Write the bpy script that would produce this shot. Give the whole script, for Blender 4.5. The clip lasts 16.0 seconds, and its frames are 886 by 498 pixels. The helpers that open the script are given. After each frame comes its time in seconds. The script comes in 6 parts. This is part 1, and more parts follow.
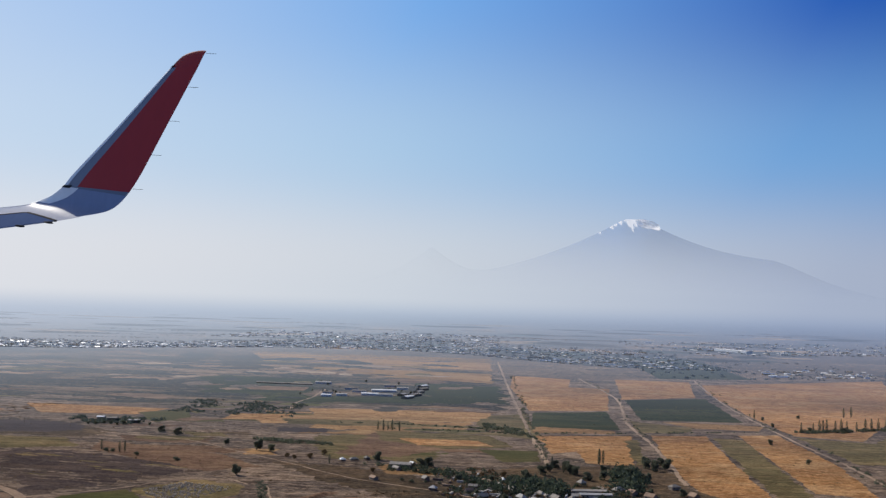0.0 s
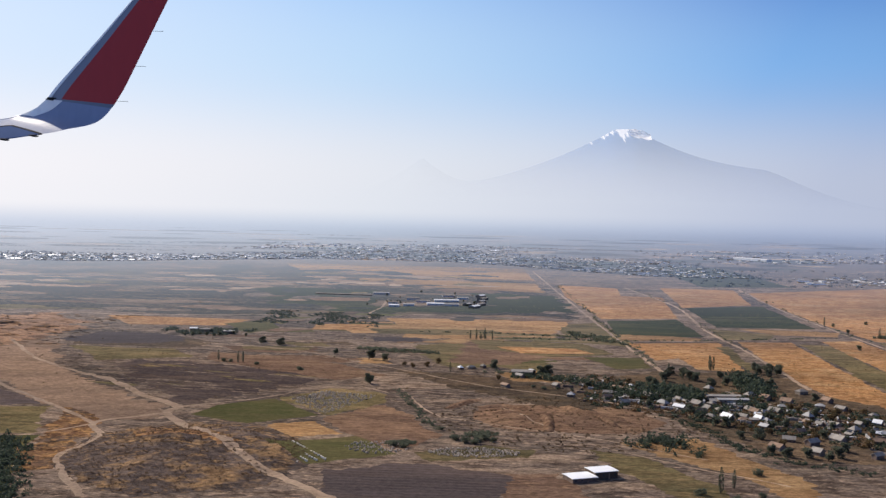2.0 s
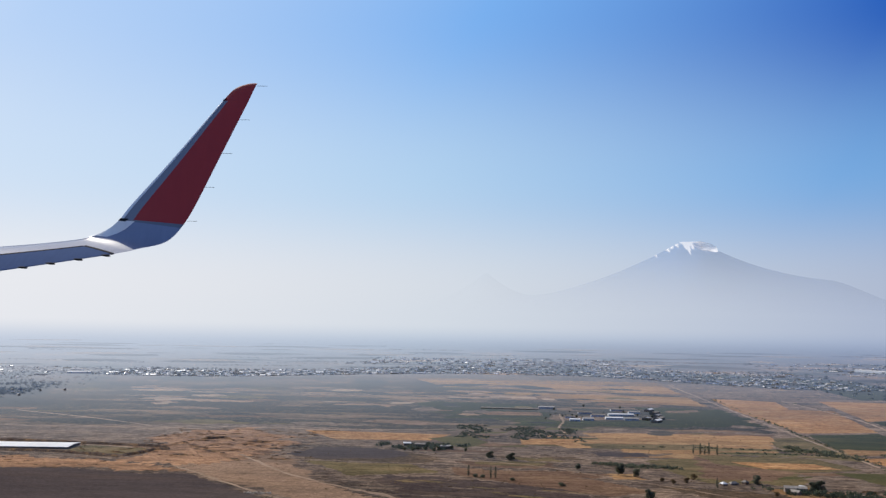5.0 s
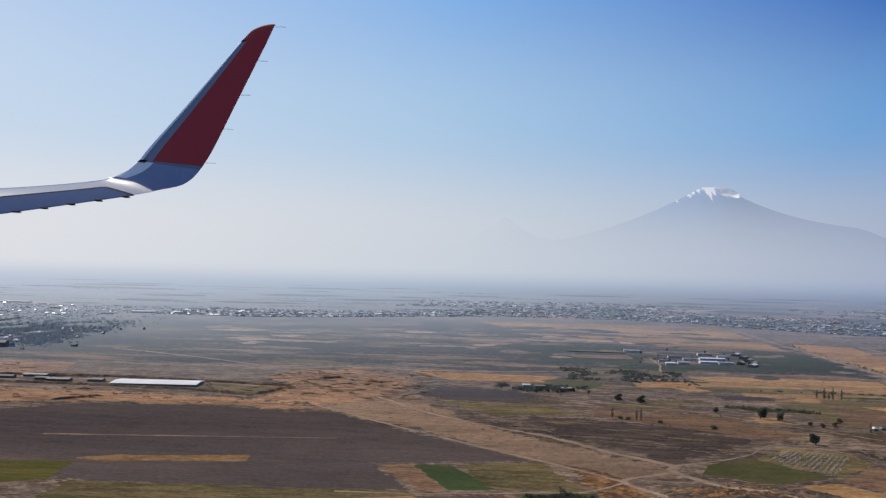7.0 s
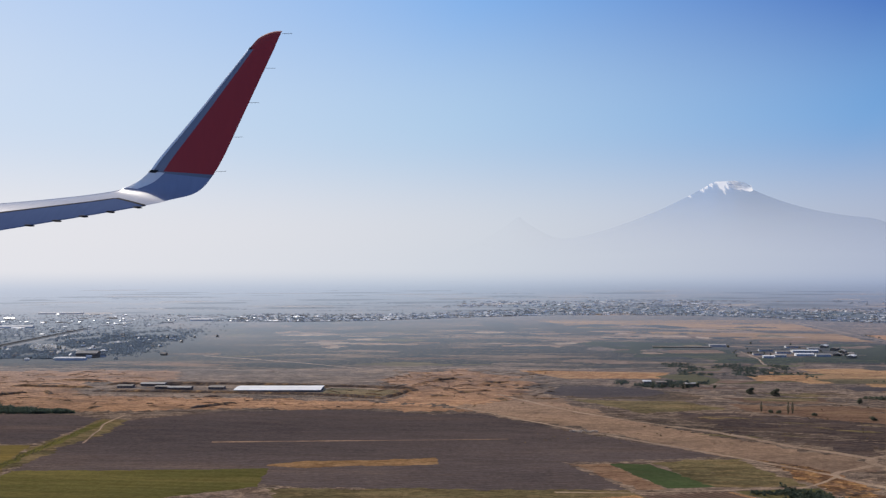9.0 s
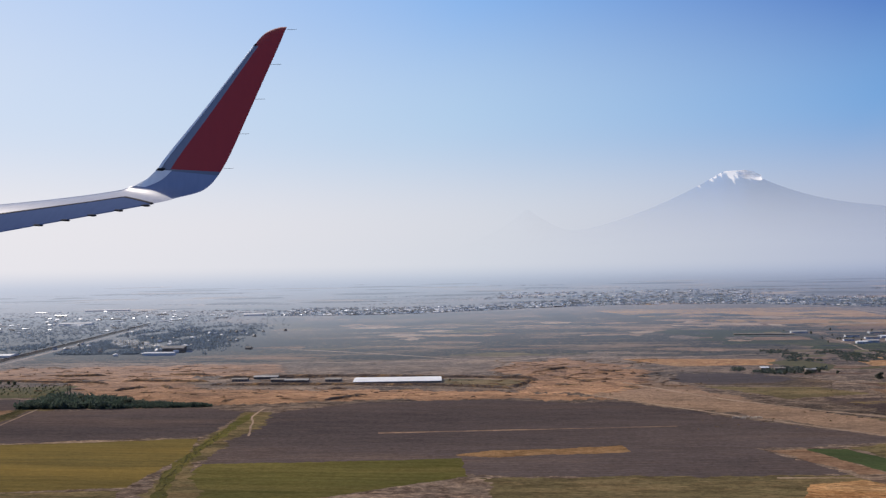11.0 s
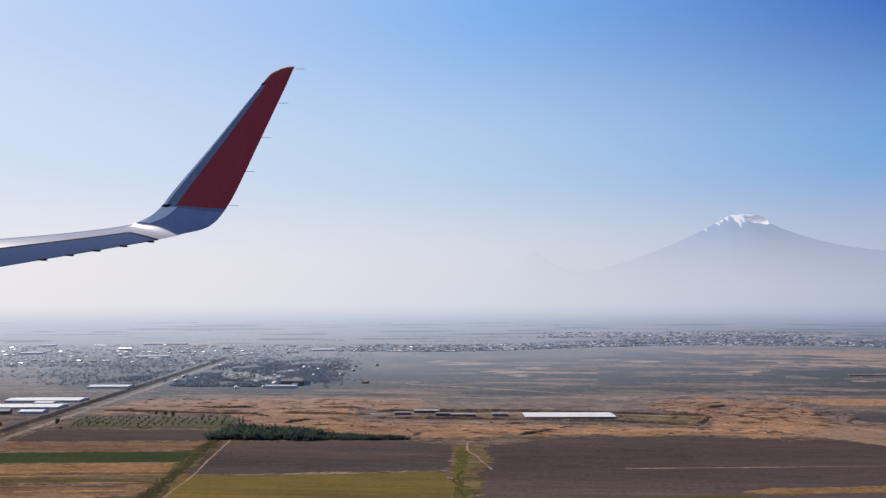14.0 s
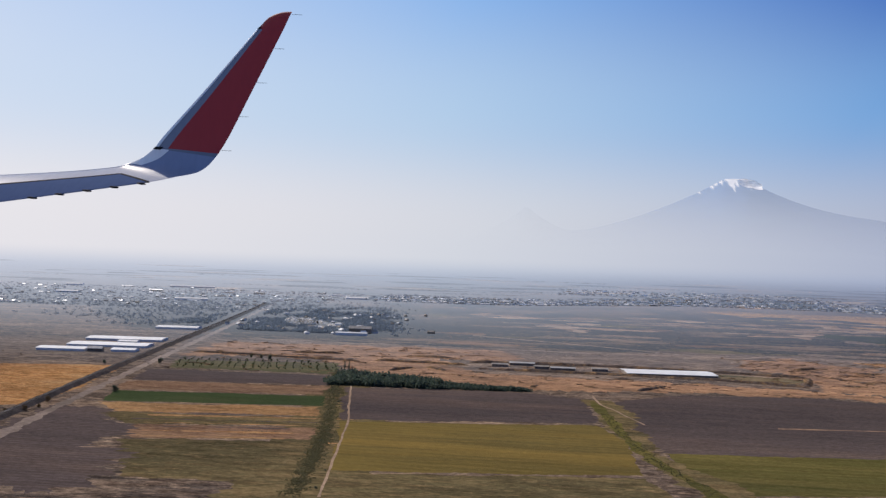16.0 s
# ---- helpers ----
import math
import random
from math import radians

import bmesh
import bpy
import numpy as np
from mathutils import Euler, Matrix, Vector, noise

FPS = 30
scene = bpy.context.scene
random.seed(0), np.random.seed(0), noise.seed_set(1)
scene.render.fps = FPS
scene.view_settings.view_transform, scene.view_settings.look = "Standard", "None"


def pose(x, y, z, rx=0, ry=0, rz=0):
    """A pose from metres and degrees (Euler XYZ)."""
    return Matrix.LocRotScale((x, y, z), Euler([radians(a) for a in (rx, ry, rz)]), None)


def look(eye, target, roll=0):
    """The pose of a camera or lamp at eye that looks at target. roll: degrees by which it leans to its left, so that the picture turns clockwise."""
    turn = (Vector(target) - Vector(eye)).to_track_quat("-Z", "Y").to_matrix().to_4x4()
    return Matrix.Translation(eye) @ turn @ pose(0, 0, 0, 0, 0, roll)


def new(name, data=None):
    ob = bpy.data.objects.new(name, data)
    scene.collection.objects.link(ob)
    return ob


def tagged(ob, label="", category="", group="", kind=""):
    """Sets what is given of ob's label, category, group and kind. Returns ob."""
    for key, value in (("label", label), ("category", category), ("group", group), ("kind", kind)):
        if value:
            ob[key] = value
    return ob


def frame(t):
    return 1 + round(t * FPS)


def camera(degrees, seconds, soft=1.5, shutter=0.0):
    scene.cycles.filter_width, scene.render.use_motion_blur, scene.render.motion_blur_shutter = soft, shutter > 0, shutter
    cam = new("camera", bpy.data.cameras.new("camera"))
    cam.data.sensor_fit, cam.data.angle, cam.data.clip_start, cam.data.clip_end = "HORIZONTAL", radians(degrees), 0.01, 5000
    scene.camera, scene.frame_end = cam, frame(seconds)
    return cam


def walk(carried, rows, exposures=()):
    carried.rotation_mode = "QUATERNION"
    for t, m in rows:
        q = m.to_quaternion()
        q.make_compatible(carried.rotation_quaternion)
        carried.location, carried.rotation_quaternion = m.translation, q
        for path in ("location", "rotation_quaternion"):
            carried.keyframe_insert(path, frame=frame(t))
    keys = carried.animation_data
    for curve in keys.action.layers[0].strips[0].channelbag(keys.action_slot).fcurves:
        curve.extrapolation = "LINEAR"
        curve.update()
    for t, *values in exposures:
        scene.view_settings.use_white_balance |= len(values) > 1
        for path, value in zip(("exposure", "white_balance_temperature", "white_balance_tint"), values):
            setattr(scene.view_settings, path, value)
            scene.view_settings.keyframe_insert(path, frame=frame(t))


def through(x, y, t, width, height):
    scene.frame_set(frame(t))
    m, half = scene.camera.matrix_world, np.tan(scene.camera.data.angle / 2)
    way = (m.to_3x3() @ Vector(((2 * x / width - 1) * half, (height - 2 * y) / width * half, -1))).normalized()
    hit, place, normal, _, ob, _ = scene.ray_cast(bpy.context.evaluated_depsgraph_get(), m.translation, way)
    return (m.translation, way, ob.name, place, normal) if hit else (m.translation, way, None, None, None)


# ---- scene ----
# The plain, the village and the mountain stand at one twentieth of their true size, so that the far mountain fits.
LENS = 47.7
cam = camera(LENS, 16.0, soft=1.35)
START, RUN = Vector((0.0, 0.0, 9.10)), Vector((-57.40, 2.47, -2.41))  # the flight in a straight glide
TURNS = [  # seconds, yaw, pitch, roll
    (0, 0.01, 2.92, 1.91), (0.5, 2.07, 2.25, 2.71), (1, -0.09, 0.66, 2.53), (1.5, -1.66, -0.84, 2.02),
    (2, -0.82, -2.12, 1.53), (2.5, -0.03, -2.62, 1.35), (3, 1.60, -1.52, 1.92), (3.5, 3.02, -0.89, 2.05),
    (4, 3.65, 1.92, 1.12), (4.2, 2.94, 4.08, 0.88), (6.3, 2.68, 4.45, 1.12), (6.5, 3.21, 4.24, 1.11),
    (7, 3.62, 1.13, 1.57), (7.5, 3.32, 1.66, 0.79), (8, 3.29, 2.16, 0.48), (8.5, 3.85, 0.98, 0.32),
    (9, 4.23, 1.23, 0.00), (9.2, 4.08, 1.74, -0.43), (11.3, 4.70, 0.83, -0.84), (11.5, 5.04, 1.01, -0.58),
    (12, 5.56, 1.73, -0.08), (12.5, 5.32, 2.04, -0.40), (13, 5.01, 3.14, -0.11), (13.5, 4.75, 3.03, -0.07),
    (14, 4.67, 3.17, -0.05), (14.5, 4.42, 3.06, 0.29), (15, 4.22, 2.05, 0.52), (15.5, 3.80, 0.36, 1.51),
    (16, 4.03, 0.52, 2.07),
]


def aim(t, yaw, pitch, roll):
    """The camera in the cabin: on the glide line at t seconds, turned by hand."""
    s = t / 16
    eye = START + RUN * s + Vector((0, 0, 0.14)) * (s * s - s)
    return pose(*eye, 0, 0, yaw) @ pose(0, 0, 0, 90 + pitch) @ pose(0, 0, 0, 0, 0, roll)


walk(cam, [(t, aim(t, yaw, pitch, roll)) for t, yaw, pitch, roll in TURNS],
     [(0, 0.0, 6500, 10), (1, 0.08, 6600, 10), (2, 0.30, 6750, 13), (3, 0.46, 7150, 17), (4, 0.29, 6800, 10), (6.4, 0.0, 6500, 10), (7, -0.03, 6500, 10),
      (8, 0.03, 6550, 11), (9, 0.05, 6600, 12), (12.5, 0.1, 6700, 14), (14, 0.1, 6700, 14), (15, 0.09, 6650, 13), (16, 0.06, 6700, 14)])

# ---- sky and sun ----
SUN_AZ, SUN_EL = -48.0, 36.0  # degrees from +y to the right; above the horizon
world = bpy.data.worlds.new("sky")
scene.world = world
world.use_nodes = True
wn = world.node_tree.nodes
sky = wn.new("ShaderNodeTexSky")
sky.sky_type = "NISHITA"
sky.sun_disc = False
sky.sun_elevation, sky.sun_rotation = radians(SUN_EL), radians(SUN_AZ)
sky.altitude, sky.air_density, sky.dust_density, sky.ozone_density = 900, 1.0, 4.0, 1.0
wl = world.node_tree.links
SUN_DIR = Vector((math.sin(radians(SUN_AZ)) * math.cos(radians(SUN_EL)), math.cos(radians(SUN_AZ)) * math.cos(radians(SUN_EL)), math.sin(radians(SUN_EL))))


def sky_ramp(fac, stops, ease="EASE"):
    n = wn.new("ShaderNodeValToRGB")
    n.color_ramp.interpolation = ease
    for k, (at, col) in enumerate(stops):
        e = n.color_ramp.elements[k] if k < 2 else n.color_ramp.elements.new(at)
        e.position, e.color = at, (*col, 1)
    wl.new(fac, n.inputs[0])
    return n.outputs[0]


# low sky: dust haze that whitens towards the horizon and towards the sun; clear sky above
where = wn.new("ShaderNodeTexCoord")
split = wn.new("ShaderNodeSeparateXYZ")
wl.new(where.outputs["Generated"], split.inputs[0])
near_sun = wn.new("ShaderNodeVectorMath")
near_sun.operation = "DOT_PRODUCT"
near_sun.inputs[1].default_value = SUN_DIR
wl.new(where.outputs["Generated"], near_sun.inputs[0])
toward = near_sun.outputs["Value"]
air = sky_ramp(toward, ((0.25, (0.009, 0.070, 0.345)), (0.44, (0.019, 0.112, 0.50)), (0.70, (0.195, 0.44, 0.88)), (0.88, (0.45, 0.64, 0.95)), (1.0, (0.85, 0.92, 1.0))), "LINEAR")
mid = sky_ramp(toward, ((0.0, (0.10, 0.26, 0.58)), (0.40, (0.19, 0.41, 0.76)), (0.66, (0.45, 0.65, 0.88)), (0.84, (0.625, 0.765, 0.945)), (1.0, (0.88, 0.92, 0.97))), "LINEAR")
dust = sky_ramp(toward, ((0.0, (0.34, 0.40, 0.54)), (0.30, (0.43, 0.50, 0.65)), (0.575, (0.66, 0.72, 0.80)), (0.76, (0.81, 0.83, 0.88)), (1.0, (0.98, 0.97, 0.96))), "LINEAR")
rise = wn.new("ShaderNodeMapRange")
rise.interpolation_type = "SMOOTHERSTEP"
rise.inputs[1].default_value, rise.inputs[2].default_value = 0.02, 0.165
wl.new(split.outputs["Z"], rise.inputs[0])
climb = wn.new("ShaderNodeMapRange")
climb.interpolation_type = "SMOOTHSTEP"
climb.inputs[1].default_value, climb.inputs[2].default_value = 0.13, 0.31
wl.new(split.outputs["Z"], climb.inputs[0])
high = wn.new("ShaderNodeMapRange")
high.interpolation_type = "SMOOTHSTEP"
high.inputs[1].default_value, high.inputs[2].default_value = 0.34, 0.75
wl.new(split.outputs["Z"], high.inputs[0])


def sky_mix(fac, a, b, kind="MIX"):
    n = wn.new("ShaderNodeMix")
    n.data_type, n.blend_type = "RGBA", kind
    for socket, v in ((n.inputs[0], fac), (n.inputs[6], a), (n.inputs[7], b)):
        if isinstance(v, (int, float)):
            socket.default_value = v
        elif isinstance(v, tuple):
            socket.default_value = (*v, 1)
        else:
            wl.new(v, socket)
    return n.outputs[2]


under = wn.new("ShaderNodeMapRange")
under.interpolation_type = "SMOOTHSTEP"
under.inputs[1].default_value, under.inputs[2].default_value = 0.002, -0.022
wl.new(split.outputs["Z"], under.inputs[0])
dust = sky_mix(under.outputs[0], dust, sky_mix(1.0, dust, (0.70, 0.77, 0.87), "MULTIPLY"))  # thicker and bluer over the far ground
low = sky_mix(1.0, sky_mix(climb.outputs[0], sky_mix(rise.outputs[0], dust, mid), air), (9.0, 9.0, 9.0), "MULTIPLY")
wl.new(sky_mix(high.outputs[0], low, sky.outputs[0]), wn["Background"].inputs[0])
wn["Background"].inputs[1].default_value = 0.10
sun = new("sun", bpy.data.lights.new("sun", "SUN"))
sun.data.energy, sun.data.angle, sun.data.color = 3.55, radians(0.6), (1.0, 0.93, 0.82)
sun.matrix_world = look(SUN_DIR * 100, (0, 0, 0))

# ---- materials ----


def material(name):
    m = bpy.data.materials.new(name)
    m.use_nodes = True
    t = m.node_tree
    return m, t.nodes, t.links, t.nodes["Principled BSDF"]


def value(nodes, links, op, a, b=None):
    n = nodes.new("ShaderNodeMath")
    n.operation = op
    for socket, v in zip(n.inputs, (a, b)):
        if v is None:
            continue
        if isinstance(v, (int, float)):
            socket.default_value = v
        else:
            links.new(v, socket)
    return n.outputs[0]


def mix(nodes, links, fac, a, b, kind="MIX"):
    n = nodes.new("ShaderNodeMix")
    n.data_type, n.blend_type = "RGBA", kind
    for socket, v in ((n.inputs[0], fac), (n.inputs[6], a), (n.inputs[7], b)):
        if isinstance(v, tuple):
            socket.default_value = (*v, 1)
        elif isinstance(v, (int, float)):
            socket.default_value = v
        else:
            links.new(v, socket)
    return n.outputs[2]


def cloudy(nodes, links, scale, detail=4.0, stretch=(1, 1, 1), turn=0.0, shift=0.0, low=0.35, high=0.65, rough=0.6):
    """Noise in world metres between two levels, 0 to 1."""
    geo = nodes.new("ShaderNodeNewGeometry")
    m = nodes.new("ShaderNodeMapping")
    m.inputs["Scale"].default_value = stretch
    m.inputs["Rotation"].default_value = (0, 0, radians(turn))
    m.inputs["Location"].default_value = (shift, shift * 0.7, 0)
    links.new(geo.outputs["Position"], m.inputs["Vector"])
    n = nodes.new("ShaderNodeTexNoise")
    n.inputs["Scale"].default_value, n.inputs["Detail"].default_value, n.inputs["Roughness"].default_value = scale, detail, rough
    links.new(m.outputs[0], n.inputs["Vector"])
    r = nodes.new("ShaderNodeMapRange")
    r.inputs[1].default_value, r.inputs[2].default_value = low, high
    links.new(n.outputs[0], r.inputs[0])
    return r.outputs[0]


CLEAR, VEIL = 54.0, 150.0  # surfaces stay solid this far out, then fade into haze with this fall


def haze_fade(m, nodes, links, shader, share=1.0):
    """Dusty-air haze over the plain, made by letting pale low sky through farther surfaces."""
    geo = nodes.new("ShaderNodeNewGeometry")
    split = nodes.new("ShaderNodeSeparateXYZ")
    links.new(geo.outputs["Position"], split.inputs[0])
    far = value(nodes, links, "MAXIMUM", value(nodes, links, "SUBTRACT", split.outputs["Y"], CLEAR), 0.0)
    thin = nodes.new("ShaderNodeMapRange")  # the haze fade is stronger over the railway side of the plain
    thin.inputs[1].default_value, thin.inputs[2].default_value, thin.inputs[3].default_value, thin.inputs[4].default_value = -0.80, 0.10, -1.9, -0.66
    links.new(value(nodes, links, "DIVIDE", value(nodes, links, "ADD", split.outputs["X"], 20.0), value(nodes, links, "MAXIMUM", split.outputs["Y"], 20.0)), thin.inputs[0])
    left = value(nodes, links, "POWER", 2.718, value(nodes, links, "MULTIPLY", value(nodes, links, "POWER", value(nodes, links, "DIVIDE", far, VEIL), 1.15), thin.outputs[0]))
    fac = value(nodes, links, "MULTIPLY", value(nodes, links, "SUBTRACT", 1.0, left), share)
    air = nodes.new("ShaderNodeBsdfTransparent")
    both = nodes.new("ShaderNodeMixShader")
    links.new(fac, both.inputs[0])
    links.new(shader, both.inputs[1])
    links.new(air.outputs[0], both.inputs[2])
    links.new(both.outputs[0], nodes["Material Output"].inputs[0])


def earth(name, a, b, c, size=1.0, stretch=(1, 1, 1), turn=0.0, rows=0.0, row_turn=0.0, row_depth=0.25, shift=0.0, wild=0.7, grainy=0.6, dust=1.0):
    """Soil, stubble or crop: two tones in patches, a third in smaller stains, fine grain, and rows where it is tilled."""
    m, nodes, links, bsdf = material(name)
    soft = tuple(v ** 0.7 for v in stretch)
    base = mix(nodes, links, cloudy(nodes, links, 0.13 / size, 6, soft, turn, shift, 0.42, 0.60), a, b)
    streak = cloudy(nodes, links, 0.42 / size, 7, stretch, turn, shift + 31, 0.50, 0.62, 0.66)
    base = mix(nodes, links, value(nodes, links, "MULTIPLY", streak, min(1.0, 0.75 * wild)), base, c)
    fleck = cloudy(nodes, links, 1.6, 7, soft, turn, shift + 15, 0.45, 0.58, 0.75)
    base = mix(nodes, links, value(nodes, links, "MULTIPLY", fleck, min(1.0, 0.85 * wild * grainy)), base, mix(nodes, links, 1.0, base, (0.45, 0.43, 0.43), "MULTIPLY"))
    pale = cloudy(nodes, links, 2.9, 7, soft, turn, shift + 55, 0.52, 0.62, 0.75)
    base = mix(nodes, links, value(nodes, links, "MULTIPLY", pale, min(1.0, 0.7 * wild * grainy)), base, c)
    grain = cloudy(nodes, links, 6.0, 7, (0.7, 1, 1), 0, shift + 5, 0.36, 0.64, 0.8)
    macro = cloudy(nodes, links, 0.055, 5, soft, turn, shift + 71, 0.36, 0.64, 0.62)
    base = mix(nodes, links, macro, mix(nodes, links, 1.0, base, (0.72, 0.73, 0.75), "MULTIPLY"), mix(nodes, links, 1.0, base, (1.20, 1.17, 1.12), "MULTIPLY"))
    g = grainy
    dark = mix(nodes, links, 1.0, base, (1 - 0.45 * g, 1 - 0.47 * g, 1 - 0.48 * g), "MULTIPLY")
    light = mix(nodes, links, 1.0, base, (1 + 0.55 * g, 1 + 0.5 * g, 1 + 0.42 * g), "MULTIPLY")
    col = mix(nodes, links, grain, dark, light)
    if rows:
        geo = nodes.new("ShaderNodeNewGeometry")
        mp = nodes.new("ShaderNodeMapping")
        mp.inputs["Rotation"].default_value = (0, 0, radians(row_turn))
        links.new(geo.outputs["Position"], mp.inputs["Vector"])
        w = nodes.new("ShaderNodeTexWave")
        w.bands_direction = "Y"
        w.inputs["Scale"].default_value = 1 / (rows * 3.3)
        w.inputs["Distortion"].default_value, w.inputs["Detail"].default_value = 3.5, 3
        w.inputs["Detail Scale"].default_value = 0.7
        links.new(mp.outputs[0], w.inputs["Vector"])
        fac = value(nodes, links, "MULTIPLY", w.outputs["Fac"], row_depth)
        col = mix(nodes, links, fac, col, mix(nodes, links, 1.0, col, (0.45, 0.42, 0.42), "MULTIPLY"))
    links.new(col, bsdf.inputs["Base Color"])
    bsdf.inputs["Roughness"].default_value = 0.95
    bsdf.inputs["Specular IOR Level"].default_value = 0.0
    bump = nodes.new("ShaderNodeBump")
    bump.inputs["Strength"].default_value, bump.inputs["Distance"].default_value = 0.6, 0.06
    links.new(grain, bump.inputs["Height"])
    links.new(bump.outputs[0], bsdf.inputs["Normal"])
    haze_fade(m, nodes, links, bsdf.outputs[0], dust)
    return m


def paint(name, col, rough=0.5, metal=0.0, wear=0.25, scale=3.0, spread=0.0, air=0.8):
    """A painted, plastered or metal surface with soft stains, and some spread from one object to the next."""
    m, nodes, links, bsdf = material(name)
    tex = nodes.new("ShaderNodeTexCoord")
    n = nodes.new("ShaderNodeTexNoise")
    n.inputs["Scale"].default_value, n.inputs["Detail"].default_value = scale, 6
    links.new(tex.outputs["Object"], n.inputs["Vector"])
    worn = tuple(v * (1 - wear) for v in col)
    r = nodes.new("ShaderNodeMapRange")
    r.inputs[1].default_value, r.inputs[2].default_value = 0.4, 0.7
    links.new(n.outputs[0], r.inputs[0])
    c = mix(nodes, links, r.outputs[0], col, worn)
    if spread:
        geo = nodes.new("ShaderNodeNewGeometry")
        info = nodes.new("ShaderNodeObjectInfo")
        both = value(nodes, links, "FRACT", value(nodes, links, "ADD", geo.outputs["Random Per Island"], info.outputs["Random"]))
        h = nodes.new("ShaderNodeHueSaturation")
        links.new(value(nodes, links, "ADD", value(nodes, links, "MULTIPLY", both, spread), 1 - spread * 0.6), h.inputs["Value"])
        links.new(c, h.inputs["Color"])
        c = h.outputs[0]
    links.new(c, bsdf.inputs["Base Color"])
    bsdf.inputs["Roughness"].default_value, bsdf.inputs["Metallic"].default_value = rough, metal
    bsdf.inputs["Specular IOR Level"].default_value = 0.25 if rough > 0.6 else 0.5
    if air:
        haze_fade(m, nodes, links, bsdf.outputs[0], air)
    return m


def gloss_paint(name, col, rough, shine=0.5):
    """Gloss paint on sheet metal with faint streaks and dust."""
    m, nodes, links, bsdf = material(name)
    tex = nodes.new("ShaderNodeTexCoord")
    mp = nodes.new("ShaderNodeMapping")
    mp.inputs["Scale"].default_value = (5.0, 1.2, 1.2)
    n = nodes.new("ShaderNodeTexNoise")
    n.inputs["Scale"].default_value, n.inputs["Detail"].default_value = 2.2, 6
    links.new(tex.outputs["Object"], mp.inputs["Vector"])
    links.new(mp.outputs[0], n.inputs["Vector"])
    links.new(mix(nodes, links, n.outputs[0], tuple(v * 1.08 for v in col), tuple(v * 0.9 for v in col)), bsdf.inputs["Base Color"])
    links.new(value(nodes, links, "ADD", value(nodes, links, "MULTIPLY", n.outputs[0], 0.05), rough - 0.025), bsdf.inputs["Roughness"])
    bsdf.inputs["Specular IOR Level"].default_value = shine
    return m


def leaves(name, a, b, through=0.2, dust=1.0):
    """Foliage that lets some sunlight through."""
    m, nodes, links, bsdf = material(name)
    geo = nodes.new("ShaderNodeNewGeometry")
    info = nodes.new("ShaderNodeObjectInfo")
    both = value(nodes, links, "FRACT", value(nodes, links, "ADD", geo.outputs["Random Per Island"], info.outputs["Random"]))
    col = mix(nodes, links, both, a, b)
    links.new(col, bsdf.inputs["Base Color"])
    bsdf.inputs["Roughness"].default_value = 0.8
    bsdf.inputs["Specular IOR Level"].default_value = 0.2
    back, leaf = nodes.new("ShaderNodeBsdfTranslucent"), nodes.new("ShaderNodeMixShader")
    links.new(col, back.inputs[0])
    leaf.inputs[0].default_value = through
    links.new(bsdf.outputs[0], leaf.inputs[1])
    links.new(back.outputs[0], leaf.inputs[2])
    haze_fade(m, nodes, links, leaf.outputs[0], dust)
    return m


STEPPE = earth("steppe", (0.200, 0.156, 0.130), (0.116, 0.098, 0.088), (0.370, 0.277, 0.208), 1.0, (0.3, 1, 1), 4, wild=1.1, grainy=1.15)
GRASSLAND = earth("grassland", (0.070, 0.067, 0.057), (0.042, 0.045, 0.043), (0.36, 0.25, 0.175), 2.2, (0.34, 1, 1), 3, shift=91, wild=0.95, grainy=0.75)
STUBBLE = earth("stubble", (0.51, 0.275, 0.120), (0.37, 0.200, 0.098), (0.58, 0.375, 0.198), 1.0, (0.5, 1, 1), 12, 0.35, 12, 0.22, wild=0.9, grainy=1.0)
STRAW = earth("straw", (0.43, 0.255, 0.125), (0.29, 0.175, 0.092), (0.50, 0.33, 0.175), 1.0, (0.3, 1, 1), 5, shift=9, wild=0.9, grainy=0.8)
PLOUGH = earth("ploughed_soil", (0.124, 0.101, 0.099), (0.095, 0.080, 0.083), (0.20, 0.145, 0.118), 2.0, (0.14, 1, 1), 3, 0.3, 3, 0.28, shift=17, wild=0.55, grainy=0.6)
FALLOW = earth("fallow_soil", (0.245, 0.155, 0.106), (0.175, 0.116, 0.088), (0.37, 0.240, 0.150), 0.9, (0.25, 1, 1), 4, 0.3, 4, 0.2, shift=23, wild=0.9, grainy=0.8)
FURROWED = earth("furrowed_soil", (0.175, 0.120, 0.094), (0.128, 0.092, 0.078), (0.26, 0.175, 0.125), 1.2, (0.4, 1, 1), 55, 0.22, 55, 0.55, shift=27, wild=0.6, grainy=0.5)
GREEN = earth("green_crop", (0.100, 0.104, 0.046), (0.125, 0.112, 0.056), (0.21, 0.165, 0.085), 0.8, (0.3, 1, 1), 4, 0.25, 4, 0.25, shift=3, wild=0.6, grainy=0.5)
LUSH = earth("lush_crop", (0.075, 0.108, 0.048), (0.063, 0.088, 0.043), (0.115, 0.122, 0.058), 0.8, (0.3, 1, 1), 4, 0.25, 4, 0.25, shift=33, wild=0.5, grainy=0.4)
DARKGREEN = earth("lucerne", (0.054, 0.064, 0.030), (0.041, 0.050, 0.026), (0.110, 0.098, 0.048), 1.0, (0.25, 1, 1), 8, 0.3, 8, 0.22, shift=13, wild=0.6, grainy=0.5)
OLIVE = earth("dry_grass", (0.178, 0.146, 0.078), (0.122, 0.106, 0.060), (0.31, 0.222, 0.118), 0.7, (0.25, 1, 1), 4, shift=41, wild=0.9, grainy=0.8)
